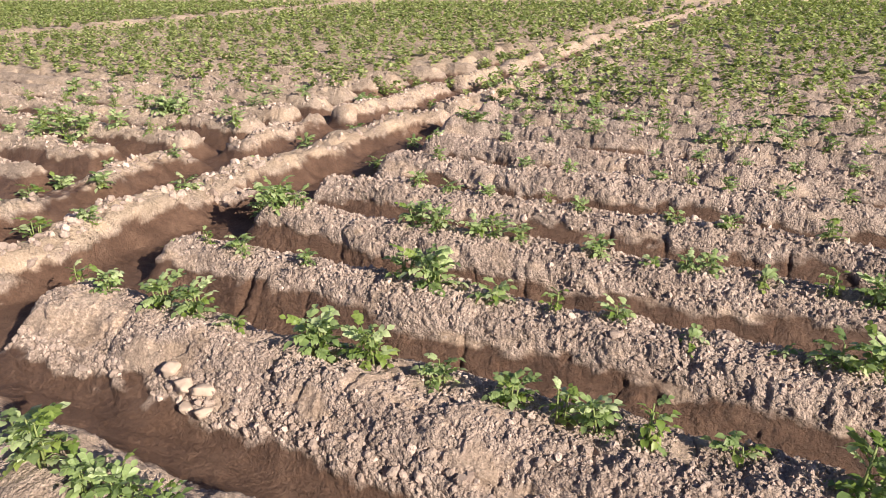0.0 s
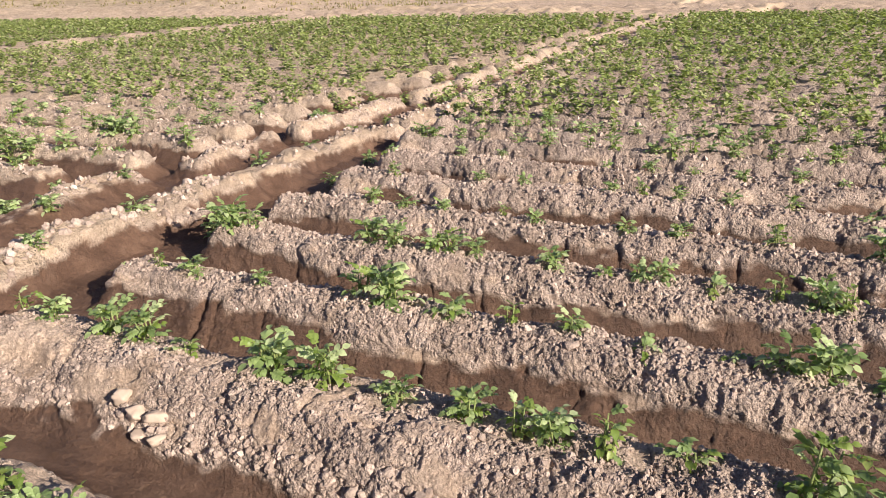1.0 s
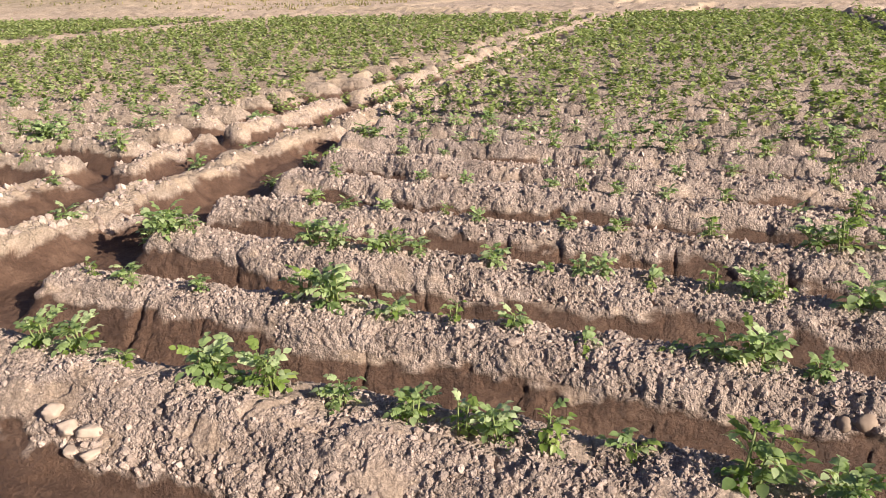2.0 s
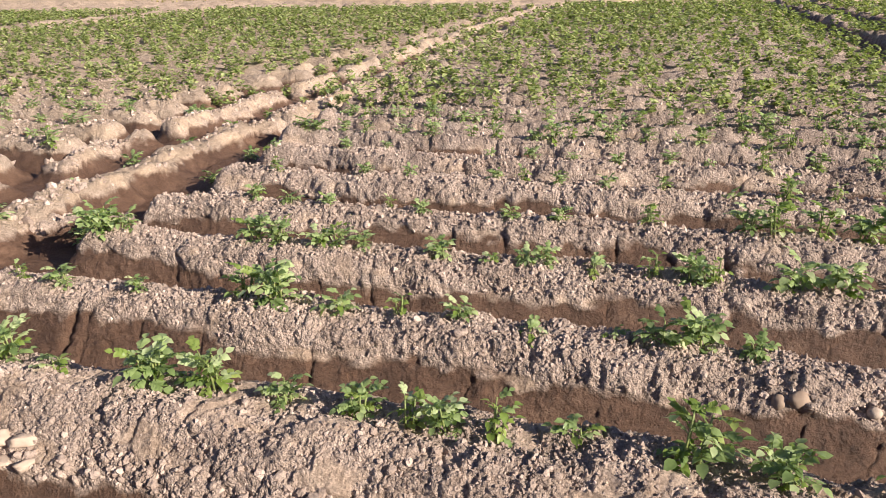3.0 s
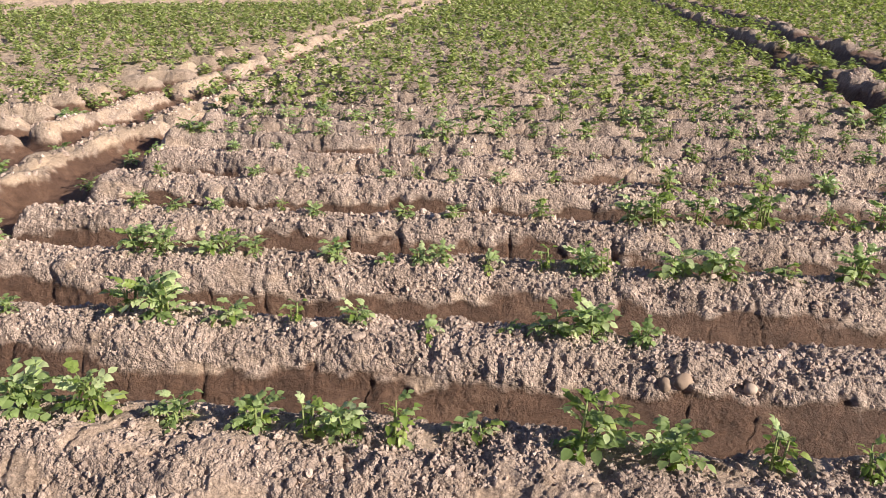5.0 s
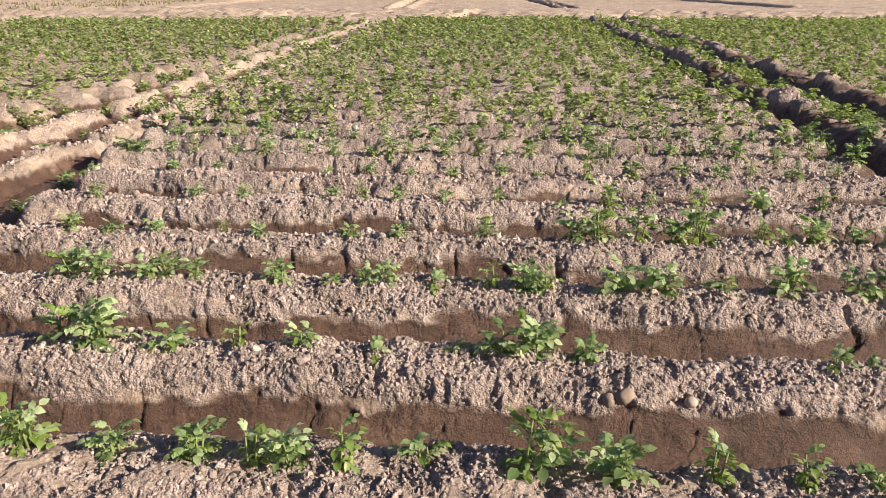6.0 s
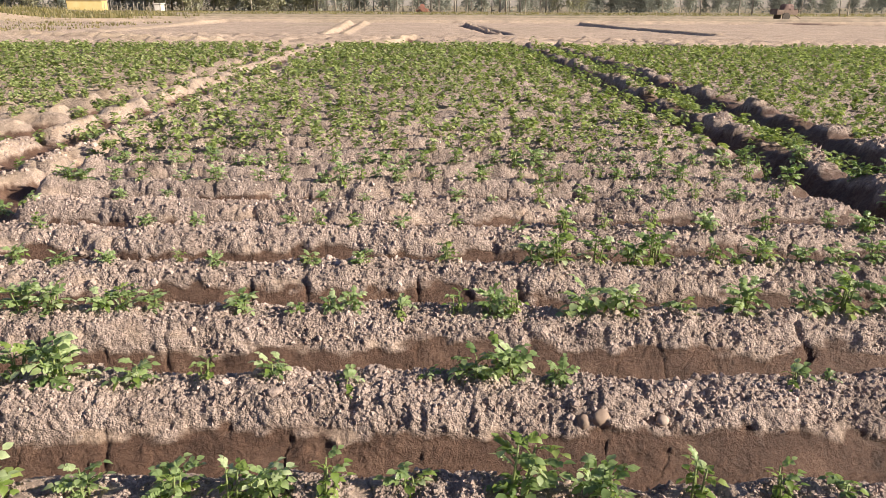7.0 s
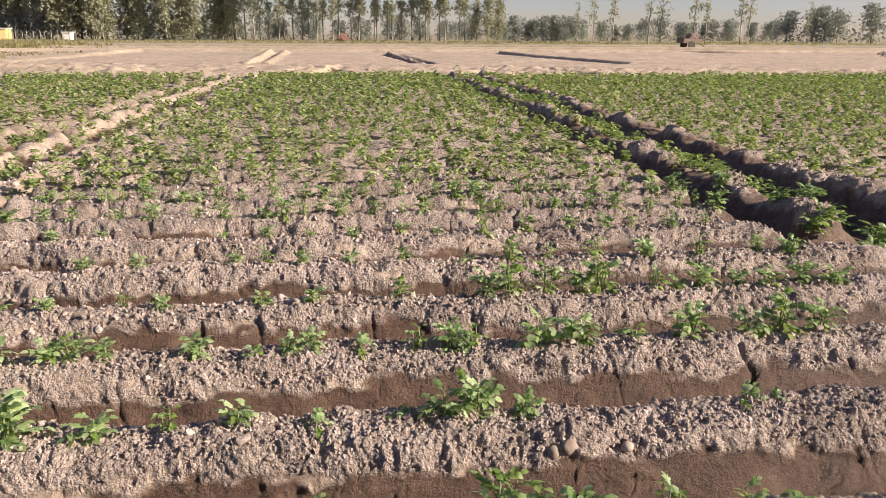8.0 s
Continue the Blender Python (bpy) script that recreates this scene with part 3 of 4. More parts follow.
KINDS = [
    potato_plant(1, 26, 0.12, 0.045, "bushy green potato plant with dense leaves on a soil ridge"),
    potato_plant(2, 20, 0.14, 0.032, "upright green potato plant with feathered leaves on a soil ridge"),
    potato_plant(3, 18, 0.09, 0.045, "low spreading green potato plant on a dry soil ridge"),
    potato_plant(4, 23, 0.11, 0.05, "spreading leafy green potato plant on a dry soil ridge"),
    potato_plant(5, 16, 0.135, 0.028, "slender yellow-green potato plant on a soil ridge", 0.6),
    potato_plant(6, 9, 0.05, 0.02, "small green potato seedling on a soil ridge", 0.3),
    potato_plant(7, 38, 0.12, 0.085, "large bushy dark green potato plant at a ridge end", 0.05),
]
# plants along the ridges by the walk: place along the ridge, size
ROW_PLANTS = {
    1.08: ((-1.9, 1.2), (-1.8, 1.1), (-1.64, 0.85), (-1.5, 0.8), (-1.34, 0.7), (-1.12, 0.5)),
    1.95: ((-2.88, 0.8), (-2.67, 0.8), (-2.33, 1.1), (-2.13, 1), (-1.9, 0.5), (-1.52, 1.2), (-1.3, 1.1), (-1.03, 0.9), (-0.77, 0.9),
           (-0.6, 0.95), (-0.49, 0.95), (-0.33, 1), (-0.1, 0.5), (0.21, 1.3), (0.46, 1.1), (0.72, 1), (0.97, 0.9), (1.16, 0.5)),
    2.62: ((-2.73, 0.7), (-2.49, 0.9), (-2.1, 0.6), (-1.58, 1), (-1.41, 1.3), (-1.13, 1), (-0.88, 0.8), (-0.63, 0.8), (-0.35, 0.4),
           (-0.04, 0.3), (0.12, 1.2), (0.26, 1.1), (0.44, 0.8), (1.33, 0.5), (1.46, 0.35)),
    3.26: ((-2.82, 1.5), (-2.68, 1.1), (-1.89, 1.1), (-1.74, 1), (-1.53, 0.9), (-1.42, 0.8), (-1.3, 0.8), (-0.9, 0.9), (-0.64, 0.4),
           (-0.49, 0.8), (-0.4, 0.8), (-0.18, 0.5), (0.08, 0.9), (0.25, 1), (0.34, 0.9), (0.66, 1.2), (0.84, 1), (1.12, 0.5), (1.4, 0.9),
           (1.7, 0.9), (1.86, 1.1), (2.05, 0.9)),
    3.92: ((-2.27, 0.8), (-2.04, 0.8), (-1.78, 0.6), (-1.41, 0.6), (-1.2, 0.6), (-0.69, 0.8), (-0.42, 0.7), (0.05, 0.8), (0.53, 1),
           (0.65, 1), (0.87, 0.9), (1.07, 1), (1.19, 1.1), (1.48, 0.8), (1.61, 0.5), (1.77, 0.9), (2.0, 0.7), (2.17, 0.8), (2.4, 0.9), (2.58, 0.9)),
    4.58: ((-2.46, 0.7), (-1.81, 0.7), (-1.51, 0.7), (-0.93, 0.7), (-0.74, 0.8), (-0.52, 0.6), (-0.22, 0.8), (0.1, 0.7), (0.5, 0.5), (0.8, 0.8), (1.05, 0.7), (1.35, 0.9), (1.7, 0.8),
           (2.09, 0.9), (2.5, 0.6), (2.7, 0.8)),
    5.26: ((-2.9, 0.5), (-2.26, 0.6), (-1.93, 0.6), (-1.12, 0.6), (-0.8, 0.8), (-0.51, 0.6), (-0.2, 0.7), (0.15, 0.8), (0.4, 0.6), (0.75, 0.9), (1.07, 0.7), (1.4, 0.7), (1.66, 0.7),
           (1.86, 0.8), (2.17, 0.9), (2.45, 0.7)),
}
# plants on and beyond the channel banks: x, y, size
BANK_PLANTS = ((-5.03, 3.36, 1.1), (-4.47, 3.28, 1), (-4.04, 2.5, 1.2), (-3.66, 2.58, 0.95), (-3.16, 2.72, 0.95), (-3.74, 3.37, 1.2),
               (-4.6, 4.07, 0.9), (-4.94, 5.1, 1.1), (-4.14, 5.13, 1.2), (-3.98, 4.6, 0.7), (-3.95, 4.22, 1.0), (-3.2, 3.5, 1), (-5.0, 3.08, 1),
               (-3.96, 5.65, 1.1), (-3.9, 6.25, 1.3), (-4.66, 6.86, 1.3), (-3.22, 5.45, 0.95), (-3.25, 6.5, 1.2), (-3.2, 4.84, 1), (-2.8, 4.2, 1.2),
               (-2.91, 4.17, 0.9), (-3.9, 7.0, 1), (-3.82, 8.45, 1.3), (-4.92, 7.15, 1.1), (-3.05, 6.83, 1.3), (-6.43, 4.4, 1.3), (-6.74, 4.4, 1.2),
               (-6.22, 4.45, 1.2), (-6.6, 4.5, 1.1), (-5.6, 4.03, 0.6), (-4.83, 2.83, 1.2), (-3.29, 7.34, 0.9), (-3.35, 7.93, 1.0), (-5.4, 4.7, 1.1),
               (-5.9, 5.2, 1.2), (-6.1, 5.25, 1.1), (-5.3, 5.9, 1.0))


def settle(kind, x, y, size, rng):
    z = float(height(x, y)[0])
    ob = copy_thing(kind, pose(x, y, z - 0.008, rng.uniform(-8, 8), rng.uniform(-8, 8), rng.uniform(0, 360)) @ Matrix.Scale(size * 0.96, 4))
    return ob


def pick_kind(size, rng):
    if size < 0.55:
        return KINDS[5], size / 0.5
    if size > 1.35:
        return KINDS[6], size / 1.25
    return rng.choice(KINDS[:5] if size < 1.1 else KINDS[:4]), size


def plant_near_rows():
    rng = random.Random(11)
    for y, row in ROW_PLANTS.items():
        for x, size in row:
            kind, s = pick_kind(size, rng)
            settle(kind, x, y + rng.uniform(-0.03, 0.03), s * (1.2 if x > 0.5 and y > 3 else 1.0), rng)
    for x, y, size in BANK_PLANTS:
        kind, s = pick_kind(size, rng)
        settle(kind, x, y, s, rng)
    # the nearest plants of the side blocks and of the ridges further on
    for y in CREST[8:13]:
        spots = [(3.3, 4.15, 0.15, 1.1, 1.6), (4.5, 6.5, 0.4, 0.9, 1.4)] if y > 5.2 else []
        if y > 5.5:
            spots.append((-2.95, 2.9, 0.21, 0.65, 1.15))
        if y < 7.0:
            spots.append((-8.5, -5.1, 0.37, 0.7, 1.2))
        for lo, hi, gap, s0, s1 in spots:
            x = lo + rng.uniform(0, gap)
            while x < hi:
                kind, s = pick_kind(rng.uniform(s0, s1), rng)
                settle(kind, x, y + rng.uniform(-0.05, 0.05) + (0.0 if x < 3 else rng.uniform(-0.25, 0.25)), s, rng)
                x += gap * rng.uniform(0.5, 1.6)
    for kind in KINDS:
        for o in (*kind.children_recursive, kind):
            bpy.data.objects.remove(o)


plant_near_rows()


def plant_far_rows():
    """The closing crop further off: many small plants, one mesh."""
    rng = np.random.default_rng(5)
    px, py = [], []
    for y in CREST[13:]:
        x = np.arange(-2.2 * y - 2, 1.1 * y + 3, 0.145)
        x = x + rng.uniform(-0.07, 0.07, len(x))
        keep = (rng.random(len(x)) < np.where(x < -5, 0.78, 0.92)) & ~((x > -4.85) & (x < -3.2) & (rng.random(len(x)) < 0.6)) & ~((x > -19.2) & (x < -17.0)) & ~((x > 2.9) & (x < 3.35)) & ~((x > 4.2) & (x < 4.5))
        px.append(x[keep])
        py.append(np.full(keep.sum(), y) + rng.uniform(-0.09, 0.09, keep.sum()))
    # taller plants along the bank of the trench
    y = np.arange(7.0, 25.5, 0.12)
    px.append(3.76 + rng.uniform(-0.22, 0.22, len(y)))
    py.append(y + rng.uniform(-0.1, 0.1, len(y)))
    px, py = np.concatenate(px), np.concatenate(py)
    pz = height(px, py)
    # fuller, finer plants in the nearer rows, coarser ones beyond
    count = np.where(py < 12, 34, np.where(py < 17, 24, 15))
    own = np.repeat(np.arange(len(px)), count)
    n = len(own)
    fine = np.where(py < 12, 0.8, np.where(py < 17, 1.0, 1.3))[own]
    size = (rng.uniform(0.75, 1.35, len(px)) * np.where(np.abs(px - 3.7) < 0.4, 1.15, 1.0))[own]
    a = rng.uniform(0, 2 * np.pi, n)
    up = rng.random(n)
    rad = np.sqrt(rng.random(n)) * (0.03 + 0.045 * np.sin(up * 2.6)) * size
    c = np.stack([px[own] + np.cos(a) * rad, py[own] + np.sin(a) * rad, pz[own] + (0.015 + up * 0.13) * size], -1)
    b = a + rng.normal(0, 0.9, n)
    tilt = rng.uniform(-0.3, 0.7, n)
    way = np.stack([np.cos(b) * np.cos(tilt), np.sin(b) * np.cos(tilt), -np.sin(tilt)], -1)
    side = np.stack([-np.sin(b), np.cos(b), rng.uniform(-0.5, 0.5, n)], -1)
    length = ((0.031 + 0.02 * rng.random(n)) * fine)[:, None]
    lift = length * [0, 0, 0.2]
    v = np.stack([c - way * length, c + side * length * 0.62 + lift, c + way * length, c - side * length * 0.62 + lift], 1).reshape(-1, 3)
    base = np.arange(n)[:, None] * 4
    tris = np.concatenate([base + [0, 2, 1], base + [0, 3, 2]], 1).reshape(-1, 3)
    me = tri_mesh("potato_crop", v, tris)
    me.materials.append(CROP)
    tagged(new("potato_crop", me), "rows of young green potato plants covering the field", "crop", kind="stuff")


plant_far_rows()


# ---- clods, crumbs and stones ----
ICO = bmesh.new()
bmesh.ops.create_icosphere(ICO, subdivisions=2, radius=1.0)
ICO_V = np.array([v.co[:] for v in ICO.verts])
ICO_F = np.array([[v.index for v in f.verts] for f in ICO.faces])
ICO.free()


OCT_V = np.array([(1, 0, 0), (0, 1, 0), (-1, 0, 0), (0, -1, 0), (0, 0, 1), (0, 0, -1)], float)
OCT_F = np.array([(0, 1, 4), (1, 2, 4), (2, 3, 4), (3, 0, 4), (1, 0, 5), (2, 1, 5), (3, 2, 5), (0, 3, 5)])


def scatter(name, label, areas, seed, verts, faces, jitter, smooth):
    """Loose pieces of soil over the crumbled ground, each turned and broken in its own way."""
    rng = np.random.default_rng(seed)
    xs, ys, ss = [], [], []
    for lo, hi, x0, x1, count, s0, s1, few in areas:
        xs.append(rng.uniform(x0, x1, count))
        ys.append(rng.uniform(lo, hi, count))
        ss.append(s0 + (s1 - s0) * rng.random(count) ** few)
    x, y, s = np.concatenate(xs), np.concatenate(ys), np.concatenate(ss)
    z, wet, _, _, sx, sy, on_bank = land(x, y)
    c = crumbled(sx, sy, y, z, on_bank)
    z = z + relief(x, y, wet, sx, sy, on_bank, z)
    keep = (wet < 0.5 - 0.4 * rng.random(len(x))) & (0.05 + 0.85 * c + 0.5 * on_bank > rng.random(len(x)))
    x, y, z, s = x[keep], y[keep], z[keep], s[keep]
    n = len(x)
    jig = 1 + rng.uniform(-jitter, jitter, (n, len(verts)))
    v = verts[None] * jig[..., None] * (s[:, None] * rng.uniform(0.6, 1.25, (n, 3)))[:, None, :]
    for p, q in ((0, 1), (1, 2), (0, 2)):
        a = rng.uniform(0, 2 * np.pi, n)
        ca, sa = np.cos(a)[:, None], np.sin(a)[:, None]
        v[..., p], v[..., q] = v[..., p] * ca - v[..., q] * sa, v[..., p] * sa + v[..., q] * ca
    v = v + np.stack([x, y, z + s * 0.1], -1)[:, None, :]
    me = tri_mesh(name, v.reshape(-1, 3), (np.arange(n)[:, None, None] * len(verts) + faces[None]).reshape(-1, 3), smooth)
    me.materials.append(CLOD)
    tagged(new(name, me), label, "clods", kind="stuff")


# y from, y to, x from, x to, how many, smallest, largest, how rare the large ones are
scatter("soil_crumbs", "fine dry soil crumbs strewn over the ridges",
        ((1.35, 2.2, -3.1, 1.6, 34000, 0.003, 0.009, 1.6), (2.2, 3.4, -3.2, 2.4, 34000, 0.0045, 0.012, 1.8), (3.4, 5.4, -3.3, 3.2, 26000, 0.007, 0.017, 1.8),
         (5.4, 9.0, -4.9, 3.2, 9000, 0.01, 0.024, 1.8), (3.3, 8.5, -9.0, -4.3, 14000, 0.008, 0.026, 1.8), (5.2, 9.0, 3.1, 5.4, 5000, 0.01, 0.026, 1.8)), 21, OCT_V, OCT_F, 0.4, False)
scatter("soil_clods", "loose dry soil clods on the ridges and banks",
        ((1.35, 2.2, -3.1, 1.6, 1800, 0.006, 0.015, 3), (1.42, 1.68, -3.0, 0.8, 3600, 0.006, 0.02, 3), (2.2, 3.4, -3.2, 2.4, 2000, 0.007, 0.017, 3),
         (3.4, 5.4, -3.3, 3.2, 1500, 0.01, 0.022, 3), (1.9, 4.2, -4.0, -3.4, 700, 0.008, 0.032, 2.5), (2.5, 8.0, -4.85, -4.4, 400, 0.008, 0.03, 2.5),
         (4.2, 14.0, -4.0, -3.35, 300, 0.012, 0.035, 2.5)), 22, ICO_V, ICO_F, 0.24, False)


def lump(name, x, y, size, squash, seed, material, label, category, lift=0.35, turn=0.0, round_off=True):
    """A single stone (rounded) or clod (broken, with flat faces), sunk a little into the soil."""
    rng = random.Random(seed)
    bm = bmesh.new()
    if round_off:
        bmesh.ops.create_icosphere(bm, subdivisions=3, radius=1.0)
    else:
        for _ in range(16):
            bm.verts.new(Vector((rng.uniform(-1, 1), rng.uniform(-1, 1), rng.uniform(-1, 1))).normalized() * rng.uniform(0.75, 1.1))
        bmesh.ops.convex_hull(bm, input=bm.verts[:])
        bmesh.ops.delete(bm, geom=[v for v in bm.verts if not v.link_faces], context="VERTS")
        bmesh.ops.triangulate(bm, faces=bm.faces[:])
        bmesh.ops.subdivide_edges(bm, edges=bm.edges[:], cuts=3, use_grid_fill=True)
        bmesh.ops.smooth_vert(bm, verts=bm.verts[:], factor=0.2, use_axis_x=True, use_axis_y=True, use_axis_z=True)
    for v in bm.verts:
        p = v.co * 1.3 + Vector((seed * 3.1, seed * 1.7, 0))
        v.co *= 1 + 0.1 * noise.noise(p) + 0.07 * noise.noise(p * 3.1) + (0.0 if round_off else 0.12 * noise.noise(p * 4) + 0.1 * noise.noise(p * 9))
        v.co = Vector((v.co.x * size * squash[0], v.co.y * size * squash[1], v.co.z * size * squash[2]))
    for f in bm.faces:
        f.smooth = True
    me = bpy.data.meshes.new(name)
    bm.to_mesh(me)
    bm.free()
    me.materials.append(material)
    z = float(height(x, y)[0])
    ob = tagged(new(name, me), label, category)
    ob.matrix_basis = pose(x, y, z + size * squash[2] * lift, 0, 0, turn)
    return ob


lump("stone", 0.56, 2.43, 0.038, (1, 0.7, 0.85), 1, STONE, "rounded tan stone stuck in the ridge flank", "stone", 0.1, 20)
lump("stone", 0.5, 2.425, 0.03, (0.8, 0.7, 1), 2, STONE, "split half of a tan stone in the ridge flank", "stone", 0.1, -15)
lump("stone", 0.785, 2.44, 0.023, (1, 0.9, 0.9), 3, PALE_CLOD, "small round pale stone in the ridge flank", "stone", 0.15, 0)
lump("soil_clod", -0.6, 2.53, 0.035, (1.1, 0.7, 0.6), 4, CLOD, "pale dry soil clod on the ridge top", "clod", 0.2, 35, False)
for cx, cy, cs, sq, seed in ((-1.92, 1.66, 0.05, (1, 0.8, 0.8), 5), (-1.83, 1.67, 0.048, (1.2, 0.7, 0.55), 6), (-2.01, 1.69, 0.045, (1, 0.8, 0.9), 7),
                             (-1.87, 1.62, 0.04, (1.1, 0.8, 0.6), 10), (-1.77, 1.62, 0.05, (1.3, 0.6, 0.5), 11)):
    lump("soil_clod", cx, cy, cs, sq, seed, PALE_CLOD, "large pale broken soil clod at the ridge foot", "clod", 0.25, seed * 37, False)
for cx, seed in ((-0.83, 8), (-0.77, 9)):
    lump("soil_clod", cx, 1.66, 0.026, (0.8, 0.8, 1), seed, CLOD, "upright dry soil clod at the ridge foot", "clod", 0.3, seed * 20, False)


lump("stone", -4.29, 3.17, 0.022, (1, 0.8, 0.8), 15, PALE_CLOD, "small pale stone on the damp channel bank", "stone", 0.2, 10)


# ---- trees and far things ----
def tree(seed, tall, crown_r, crown_from, material, bark, clumps, label, leaf=0.42, limbs=7, slim=1.0):
    rng = np.random.default_rng(seed)
    pr = random.Random(seed)
    t = tagged(new("tree"), label, "tree", "trees along the far field edge")
    bm = bmesh.new()
    pts = [Vector((pr.uniform(-0.25, 0.25) * u, pr.uniform(-0.25, 0.25) * u, tall * 0.93 * u - 0.3 * (u == 0))) for u in (0, 0.25, 0.5, 0.75, 1)]
    tube(bm, pts, [tall * 0.014 * s * slim for s in (1.25, 1, 0.75, 0.45, 0.15)], 7)
    ends = []
    for n in range(limbs):
        u = crown_from + (0.92 - crown_from) * (n + pr.random() * 0.6) / limbs
        k = min(int(u * 4), 3)
        foot = pts[k].lerp(pts[k + 1], u * 4 - k)
        a = n * 2.4 + pr.uniform(-0.4, 0.4)
        reach = crown_r * pr.uniform(0.5, 0.95) * (1.1 - 0.6 * u)
        tip = foot + Vector((math.cos(a) * reach, math.sin(a) * reach, reach * pr.uniform(0.5, 1.3)))
        tube(bm, [foot, foot.lerp(tip, 0.5) + Vector((0, 0, -0.1 * reach)), tip], [tall * 0.005 * slim, tall * 0.0035 * slim, tall * 0.0015 * slim], 5)
        ends.append((foot.lerp(tip, 0.6), reach))
    ends += [(p, crown_r * 0.5) for p in pts[2:] if p.z > tall * crown_from]
    part("trunk", bm, bark, t)
    pick = rng.integers(0, len(ends), clumps)
    c = np.array([ends[i][0][:] for i in pick]) + rng.normal(0, 1, (clumps, 3)) * np.array([ends[i][1] * 0.42 for i in pick])[:, None] * [1, 1, 0.9]
    c[:, 2] = np.clip(c[:, 2], tall * crown_from * 0.8, tall * 1.02)
    m = 5
    p = (c[:, None, :] + rng.normal(0, leaf * 0.55, (clumps, m, 3))).reshape(-1, 3)
    q = rng.normal(0, 1, (len(p), 2, 3))
    q /= np.linalg.norm(q, axis=2, keepdims=True)
    s = (leaf * rng.uniform(0.3, 0.75, len(p)))[:, None]
    v = np.stack([p - q[:, 0] * s, p + q[:, 1] * s * 0.6, p + q[:, 0] * s, p - q[:, 1] * s * 0.6], 1).reshape(-1, 3)
    base = np.arange(len(p))[:, None] * 4
    me = tri_mesh("crown", v, np.concatenate([base + [0, 1, 2], base + [0, 2, 3]], 1).reshape(-1, 3))
    me.materials.append(material)
    crown = new("crown", me)
    crown.parent = t
    return t


def tree_line():
    kinds = {
        "poplar": [tree(s, 17, 1.6, 0.28, TREE_LEAF_PALE, BARK, 300, "tall slender pale-trunked tree with a thin crown", 0.42, 12, 0.62) for s in (1, 2, 3)],
        "willow": [tree(s, 13, 3.0, 0.06, TREE_LEAF_PALE, BARK, 330, "tall drooping grey-green tree in a dense stand", 0.55, 12, 0.7) for s in (5, 6)],
        "thin": [tree(s, 13, 1.9, 0.3, TREE_LEAF_PALE, BARK, 85, "thin young tree with sparse leaf tufts", 0.4, 9, 0.7) for s in (11, 12)],
        "broad": [tree(s, 10, 3.6, 0.15, TREE_LEAF, BARK_DARK, 480, "broad dark green tree with a dense crown", 0.55, 11) for s in (21, 22, 23)],
        "bush": [tree(s, 5, 2.6, 0.04, HAZE_TINTED_LEAF, BARK_DARK, 300, "low grey-green bushy tree in the distance", 0.38, 9) for s in (31, 32)],
    }
    rng = random.Random(77)

    def stand(kind, x, y, s):
        copy_thing(rng.choice(kinds[kind]), pose(x, y, float(height(x, y)[0]) - 0.1, 0, 0, rng.uniform(0, 360)) @ Matrix.Scale(s, 4))

    # thick grove, then an avenue of slender trees, then scattered ones
    for n in range(15):
        stand("broad", -106 + n * 3.6 + rng.uniform(-1.5, 1.5), 174 + rng.uniform(-4, 12), rng.uniform(0.95, 1.35))
    for n in range(18):
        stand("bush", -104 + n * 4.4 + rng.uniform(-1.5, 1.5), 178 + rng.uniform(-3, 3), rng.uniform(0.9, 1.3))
    for n in range(20):
        stand("willow", -58 + n * 1.65 + rng.uniform(-0.8, 0.8), 170 + rng.uniform(-2, 7), rng.uniform(0.85, 1.2))
    for n in range(31):
        stand("poplar", -27 + n * 1.75 + rng.uniform(-0.8, 0.8), 172 + rng.uniform(-3, 8), rng.uniform(0.85, 1.2))
    for n in range(64):
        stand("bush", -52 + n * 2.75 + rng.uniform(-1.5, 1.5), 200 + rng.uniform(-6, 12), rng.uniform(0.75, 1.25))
    for x, y, s in ((30.5, 168, 0.82), (33.5, 170, 0.75), (28.5, 172, 0.7)):
        stand("willow", x, y, s)
    for n in range(6):
        stand("bush", 38 + n * 3.2, 172 + rng.uniform(-3, 3), rng.uniform(0.85, 1.15))
    for x, y, s in ((45.5, 150, 0.62), (49, 150, 0.85), (46, 130, 0.95), (53.5, 132, 1.0), (57, 135, 0.95), (62, 132, 1.05), (70, 130, 0.95),
                    (71.5, 130, 1.0), (105.5, 165, 0.72), (78, 160, 0.9)):
        stand("thin", x, y, s)
    for n in range(5):
        stand("bush", 109 + n * 4 + rng.uniform(-1.5, 1.5), 172 + rng.uniform(-6, 6), rng.uniform(1.3, 1.7))
    for family in kinds.values():
        for k in family:
            for o in (*k.children_recursive, k):
                bpy.data.objects.remove(o)


tree_line()


def box(bm, size, at):
    made = bmesh.ops.create_cube(bm, size=1.0)["verts"]
    for v in made:
        v.co = Vector((v.co.x * size[0] + at[0], v.co.y * size[1] + at[1], v.co.z * size[2] + at[2]))


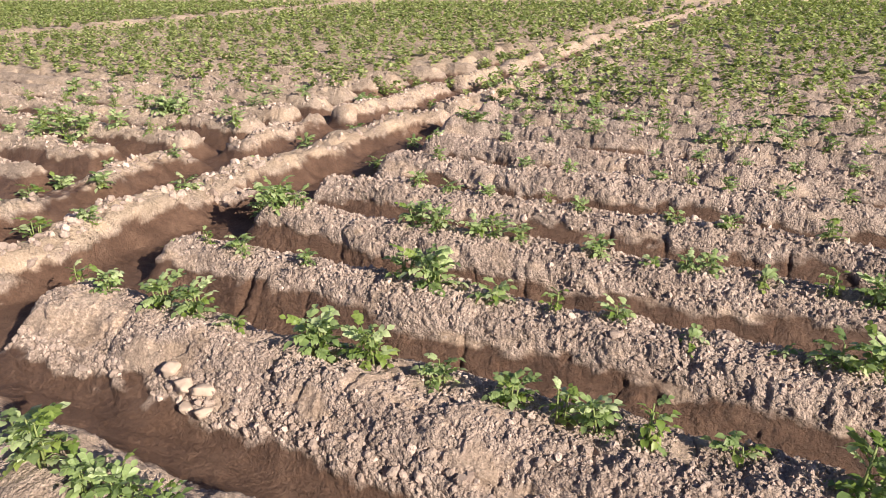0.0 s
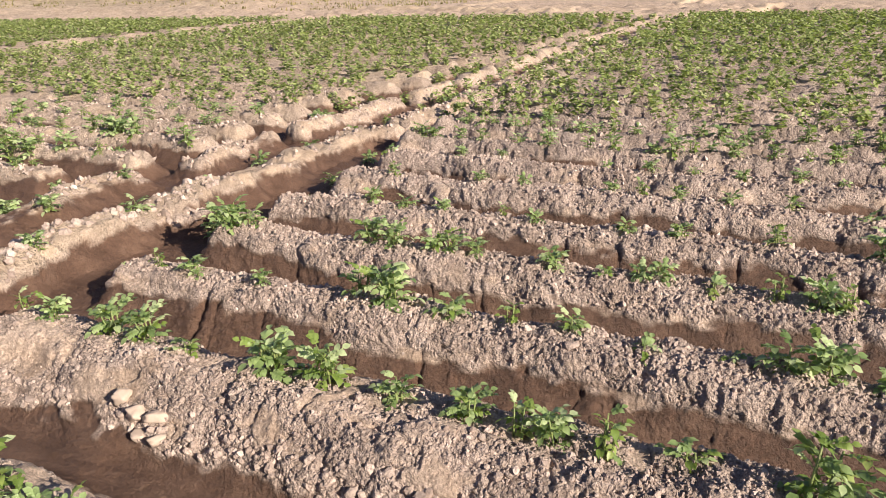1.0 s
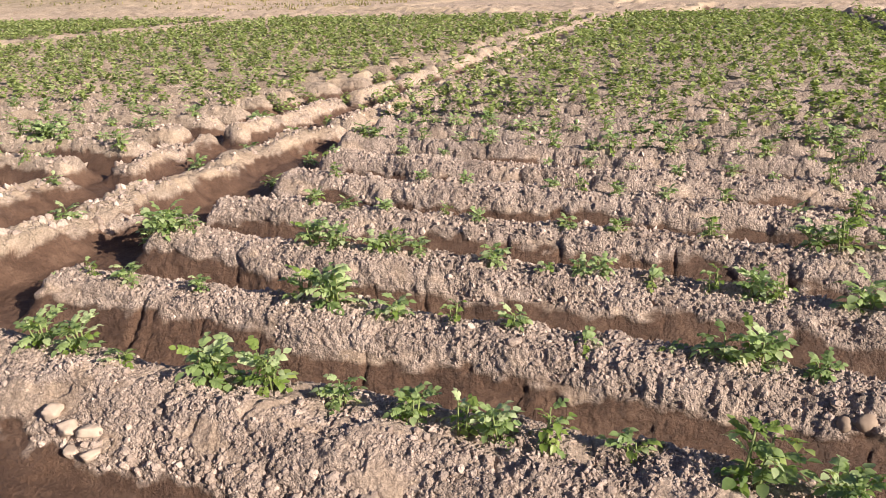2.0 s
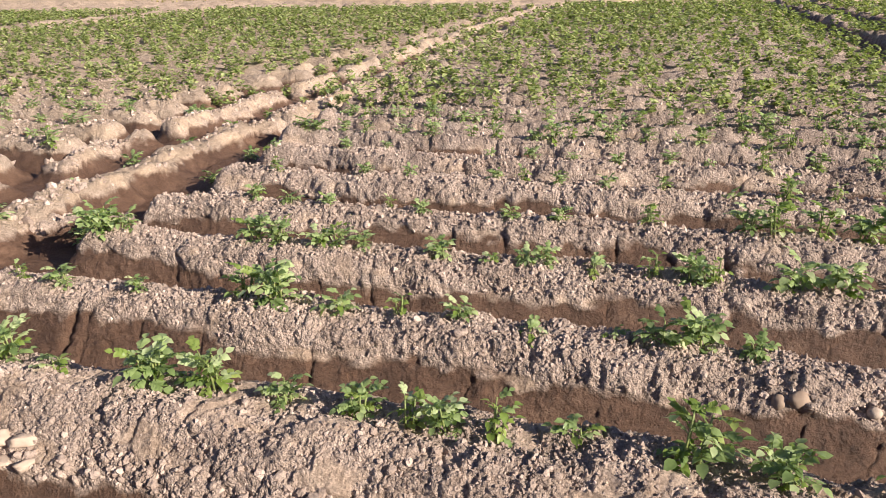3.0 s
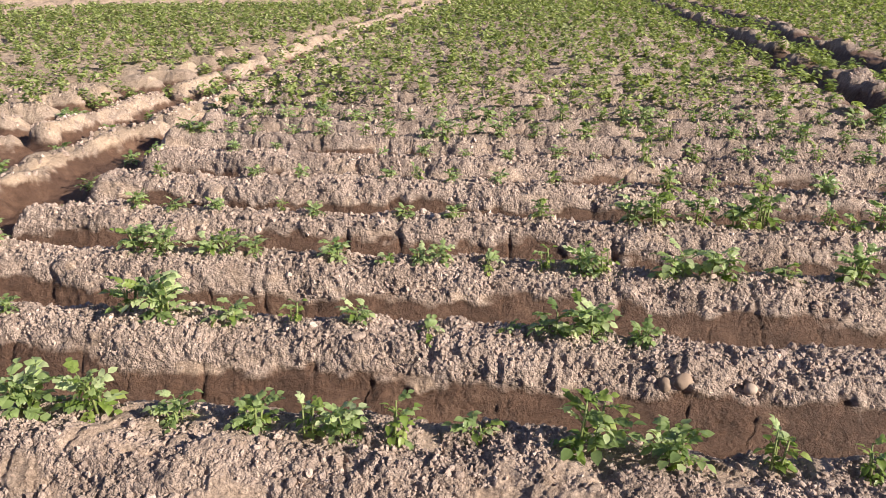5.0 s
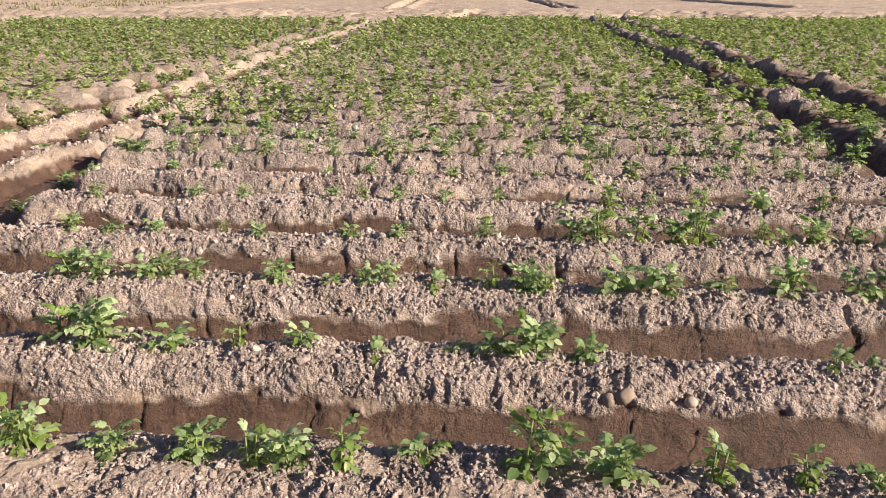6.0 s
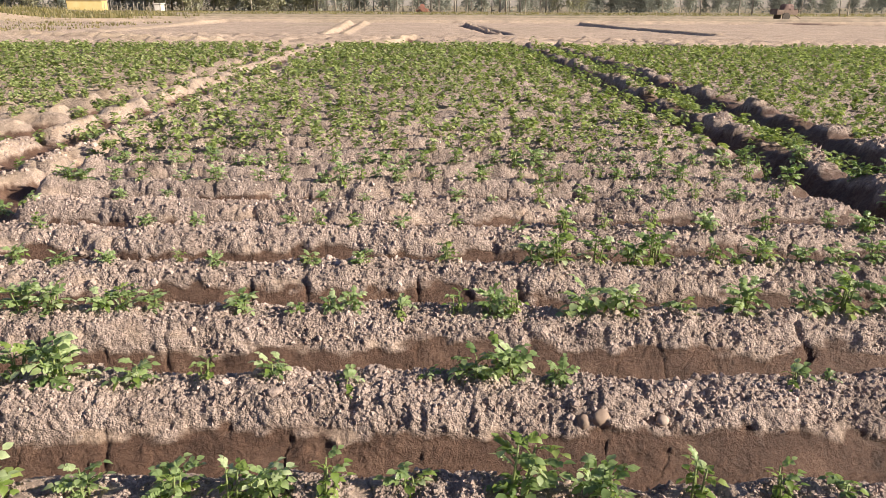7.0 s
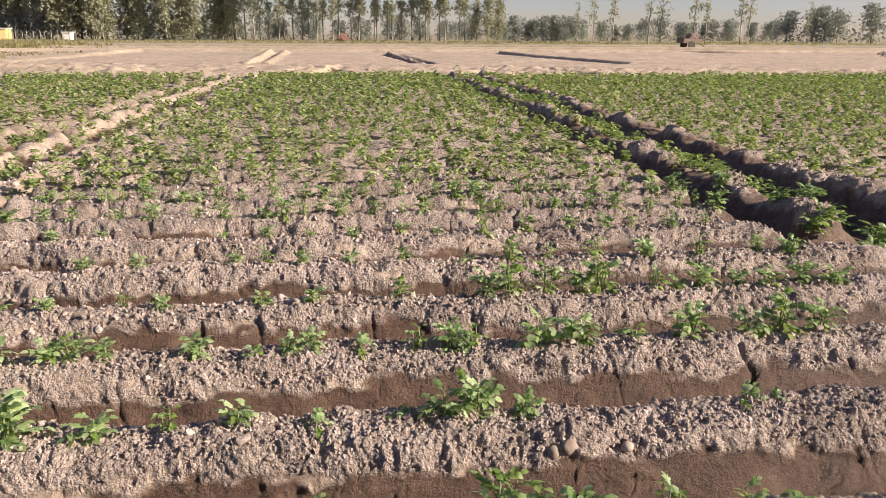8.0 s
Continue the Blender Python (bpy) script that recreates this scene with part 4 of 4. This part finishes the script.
def farm_cart(x, y):
    """A wooden cart with a covered load, on two wheels, its shaft resting on the ground."""
    cart = tagged(new("farm_cart"), "old wooden farm cart with a faded red cloth load", "cart")
    bm = bmesh.new()
    box(bm, (2.6, 1.3, 0.12), (0, 0, 0.75))
    for sy in (-0.62, 0.62):
        box(bm, (2.6, 0.06, 0.4), (0, sy, 1.0))
    for sx in (-1.2, -0.4, 0.4, 1.2):
        box(bm, (0.07, 1.3, 0.5), (sx, 0, 1.05))
    part("cart_bed", bm, WOOD, cart)
    bm = bmesh.new()
    bmesh.ops.create_icosphere(bm, subdivisions=3, radius=1.0)
    for v in bm.verts:
        c = Vector([max(-0.75, min(0.75, w)) for w in v.co]) + Vector((1, 1, 1)) * 0.1 * noise.noise(v.co * 3)
        v.co = Vector((c.x * 0.8 + 0.3, c.y * 0.7, c.z * 0.6 + 1.35))
    part("load", bm, TARP, cart, "faded red cloth over a load")
    for sy in (-0.75, 0.75):
        bm = bmesh.new()
        tube(bm, [Vector((-0.2, sy - 0.06, 0.45)), Vector((-0.2, sy + 0.06, 0.45))], (0.45, 0.45), 18)
        part("wheel", bm, THATCH, cart, "dark wheel")
    bm = bmesh.new()
    tube(bm, [Vector((1.2, 0, 0.75)), Vector((2.6, 0, 0.05))], (0.06, 0.05), 6)
    tube(bm, [Vector((1.2, -0.5, 0.75)), Vector((2.3, -0.3, 1.4))], (0.05, 0.04), 6)
    part("shaft", bm, WOOD, cart)
    cart.matrix_basis = pose(x, y, float(height(x, y)[0]) - 0.05, 0, 0, 12)


def small_house(x, y, wide, tall, material, label):
    house = tagged(new("house"), label, "house")
    bm = bmesh.new()
    box(bm, (wide, 4, tall), (0, 0, tall / 2 - 0.2))
    part("wall", bm, material, house)
    bm = bmesh.new()
    box(bm, (wide + 0.5, 4.5, 0.18), (0, 0, tall - 0.1))
    part("roof", bm, WALL_PALE, house, "flat pale roof slab")
    house.matrix_basis = pose(x, y, float(height(x, y)[0]), 0, 0, 8)


def brick_heap(x, y):
    rng = random.Random(3)
    bm = bmesh.new()
    for n in range(60):
        u = n / 60
        r = 1.4 * (1 - u) ** 0.7
        a = rng.uniform(0, 6.3)
        box(bm, (0.5, 0.3, 0.25), (math.cos(a) * r * rng.random() * 1.2, math.sin(a) * r * rng.random(), 0.1 + 1.5 * u))
    me = bpy.data.meshes.new("brick_heap")
    bm.to_mesh(me)
    bm.free()
    me.materials.append(BRICK_RED)
    ob = tagged(new("brick_heap", me), "heap of red bricks below the far trees", "bricks")
    ob.matrix_basis = pose(x, y, float(height(x, y)[0]) - 0.02)


def fence_post(x, y, tall):
    bm = bmesh.new()
    tube(bm, [Vector((0, 0, -0.2)), Vector((0.03, 0, tall * 0.6)), Vector((0, 0.02, tall))], (0.09, 0.08, 0.07), 6)
    me = bpy.data.meshes.new("fence_post")
    bm.to_mesh(me)
    bm.free()
    me.materials.append(BARK)
    ob = tagged(new("fence_post", me), "weathered pale fence post by the far grove", "post", "fence posts by the grove")
    ob.matrix_basis = pose(x, y, float(height(x, y)[0]))


def dry_grass():
    """Dry weeds on the earth mound and along the far field edge."""
    rng = np.random.default_rng(9)
    x = np.concatenate([rng.normal(-37, 5, 900), rng.uniform(-95, 110, 3200), rng.uniform(-60, -20, 700)])
    y = np.concatenate([rng.normal(80, 8, 900), rng.uniform(120, 166, 3200), rng.uniform(36, 60, 700)])
    keep = (np.hypot(x, y) > 34)
    x, y = x[keep], y[keep]
    tall = np.where(y < 118, rng.uniform(0.2, 0.7, len(x)), rng.uniform(0.15, 0.4, len(x)))
    tall = np.where(y < 62, tall * 0.4, tall)
    z = height(x, y)
    own = np.repeat(np.arange(len(x)), 6)
    n = len(own)
    a = rng.uniform(0, 2 * np.pi, n)
    foot = np.stack([x[own] + rng.normal(0, 0.25, n), y[own] + rng.normal(0, 0.25, n), z[own] - 0.05], -1)
    lean = np.stack([np.cos(a), np.sin(a), np.zeros(n)], -1)
    h = (tall[own] * rng.uniform(0.6, 1.1, n))[:, None]
    side = np.stack([-np.sin(a), np.cos(a), np.zeros(n)], -1) * 0.07
    v = np.stack([foot - side, foot + side, foot + lean * h * 0.4 + [0, 0, 1] * h], 1).reshape(-1, 3)
    me = tri_mesh("dry_grass", v, np.arange(3 * n).reshape(-1, 3))
    me.materials.append(WEED)
    tagged(new("dry_grass", me), "tufts of dry yellow weeds at the field edge", "grass", kind="stuff")


farm_cart(39.2, 84.5)
small_house(-73, 164, 7, 2.3, WALL_YELLOW, "low yellow washed building by the grove")
small_house(-58.5, 166, 1.3, 1.6, WALL_PALE, "small whitewashed hut under the trees")
brick_heap(-1.9, 164)
for px_n in range(12):
    fence_post(-69 + px_n * 1.15, 163 + (px_n % 3) * 0.4, 1.7 + 0.25 * (px_n % 2))
dry_grass()
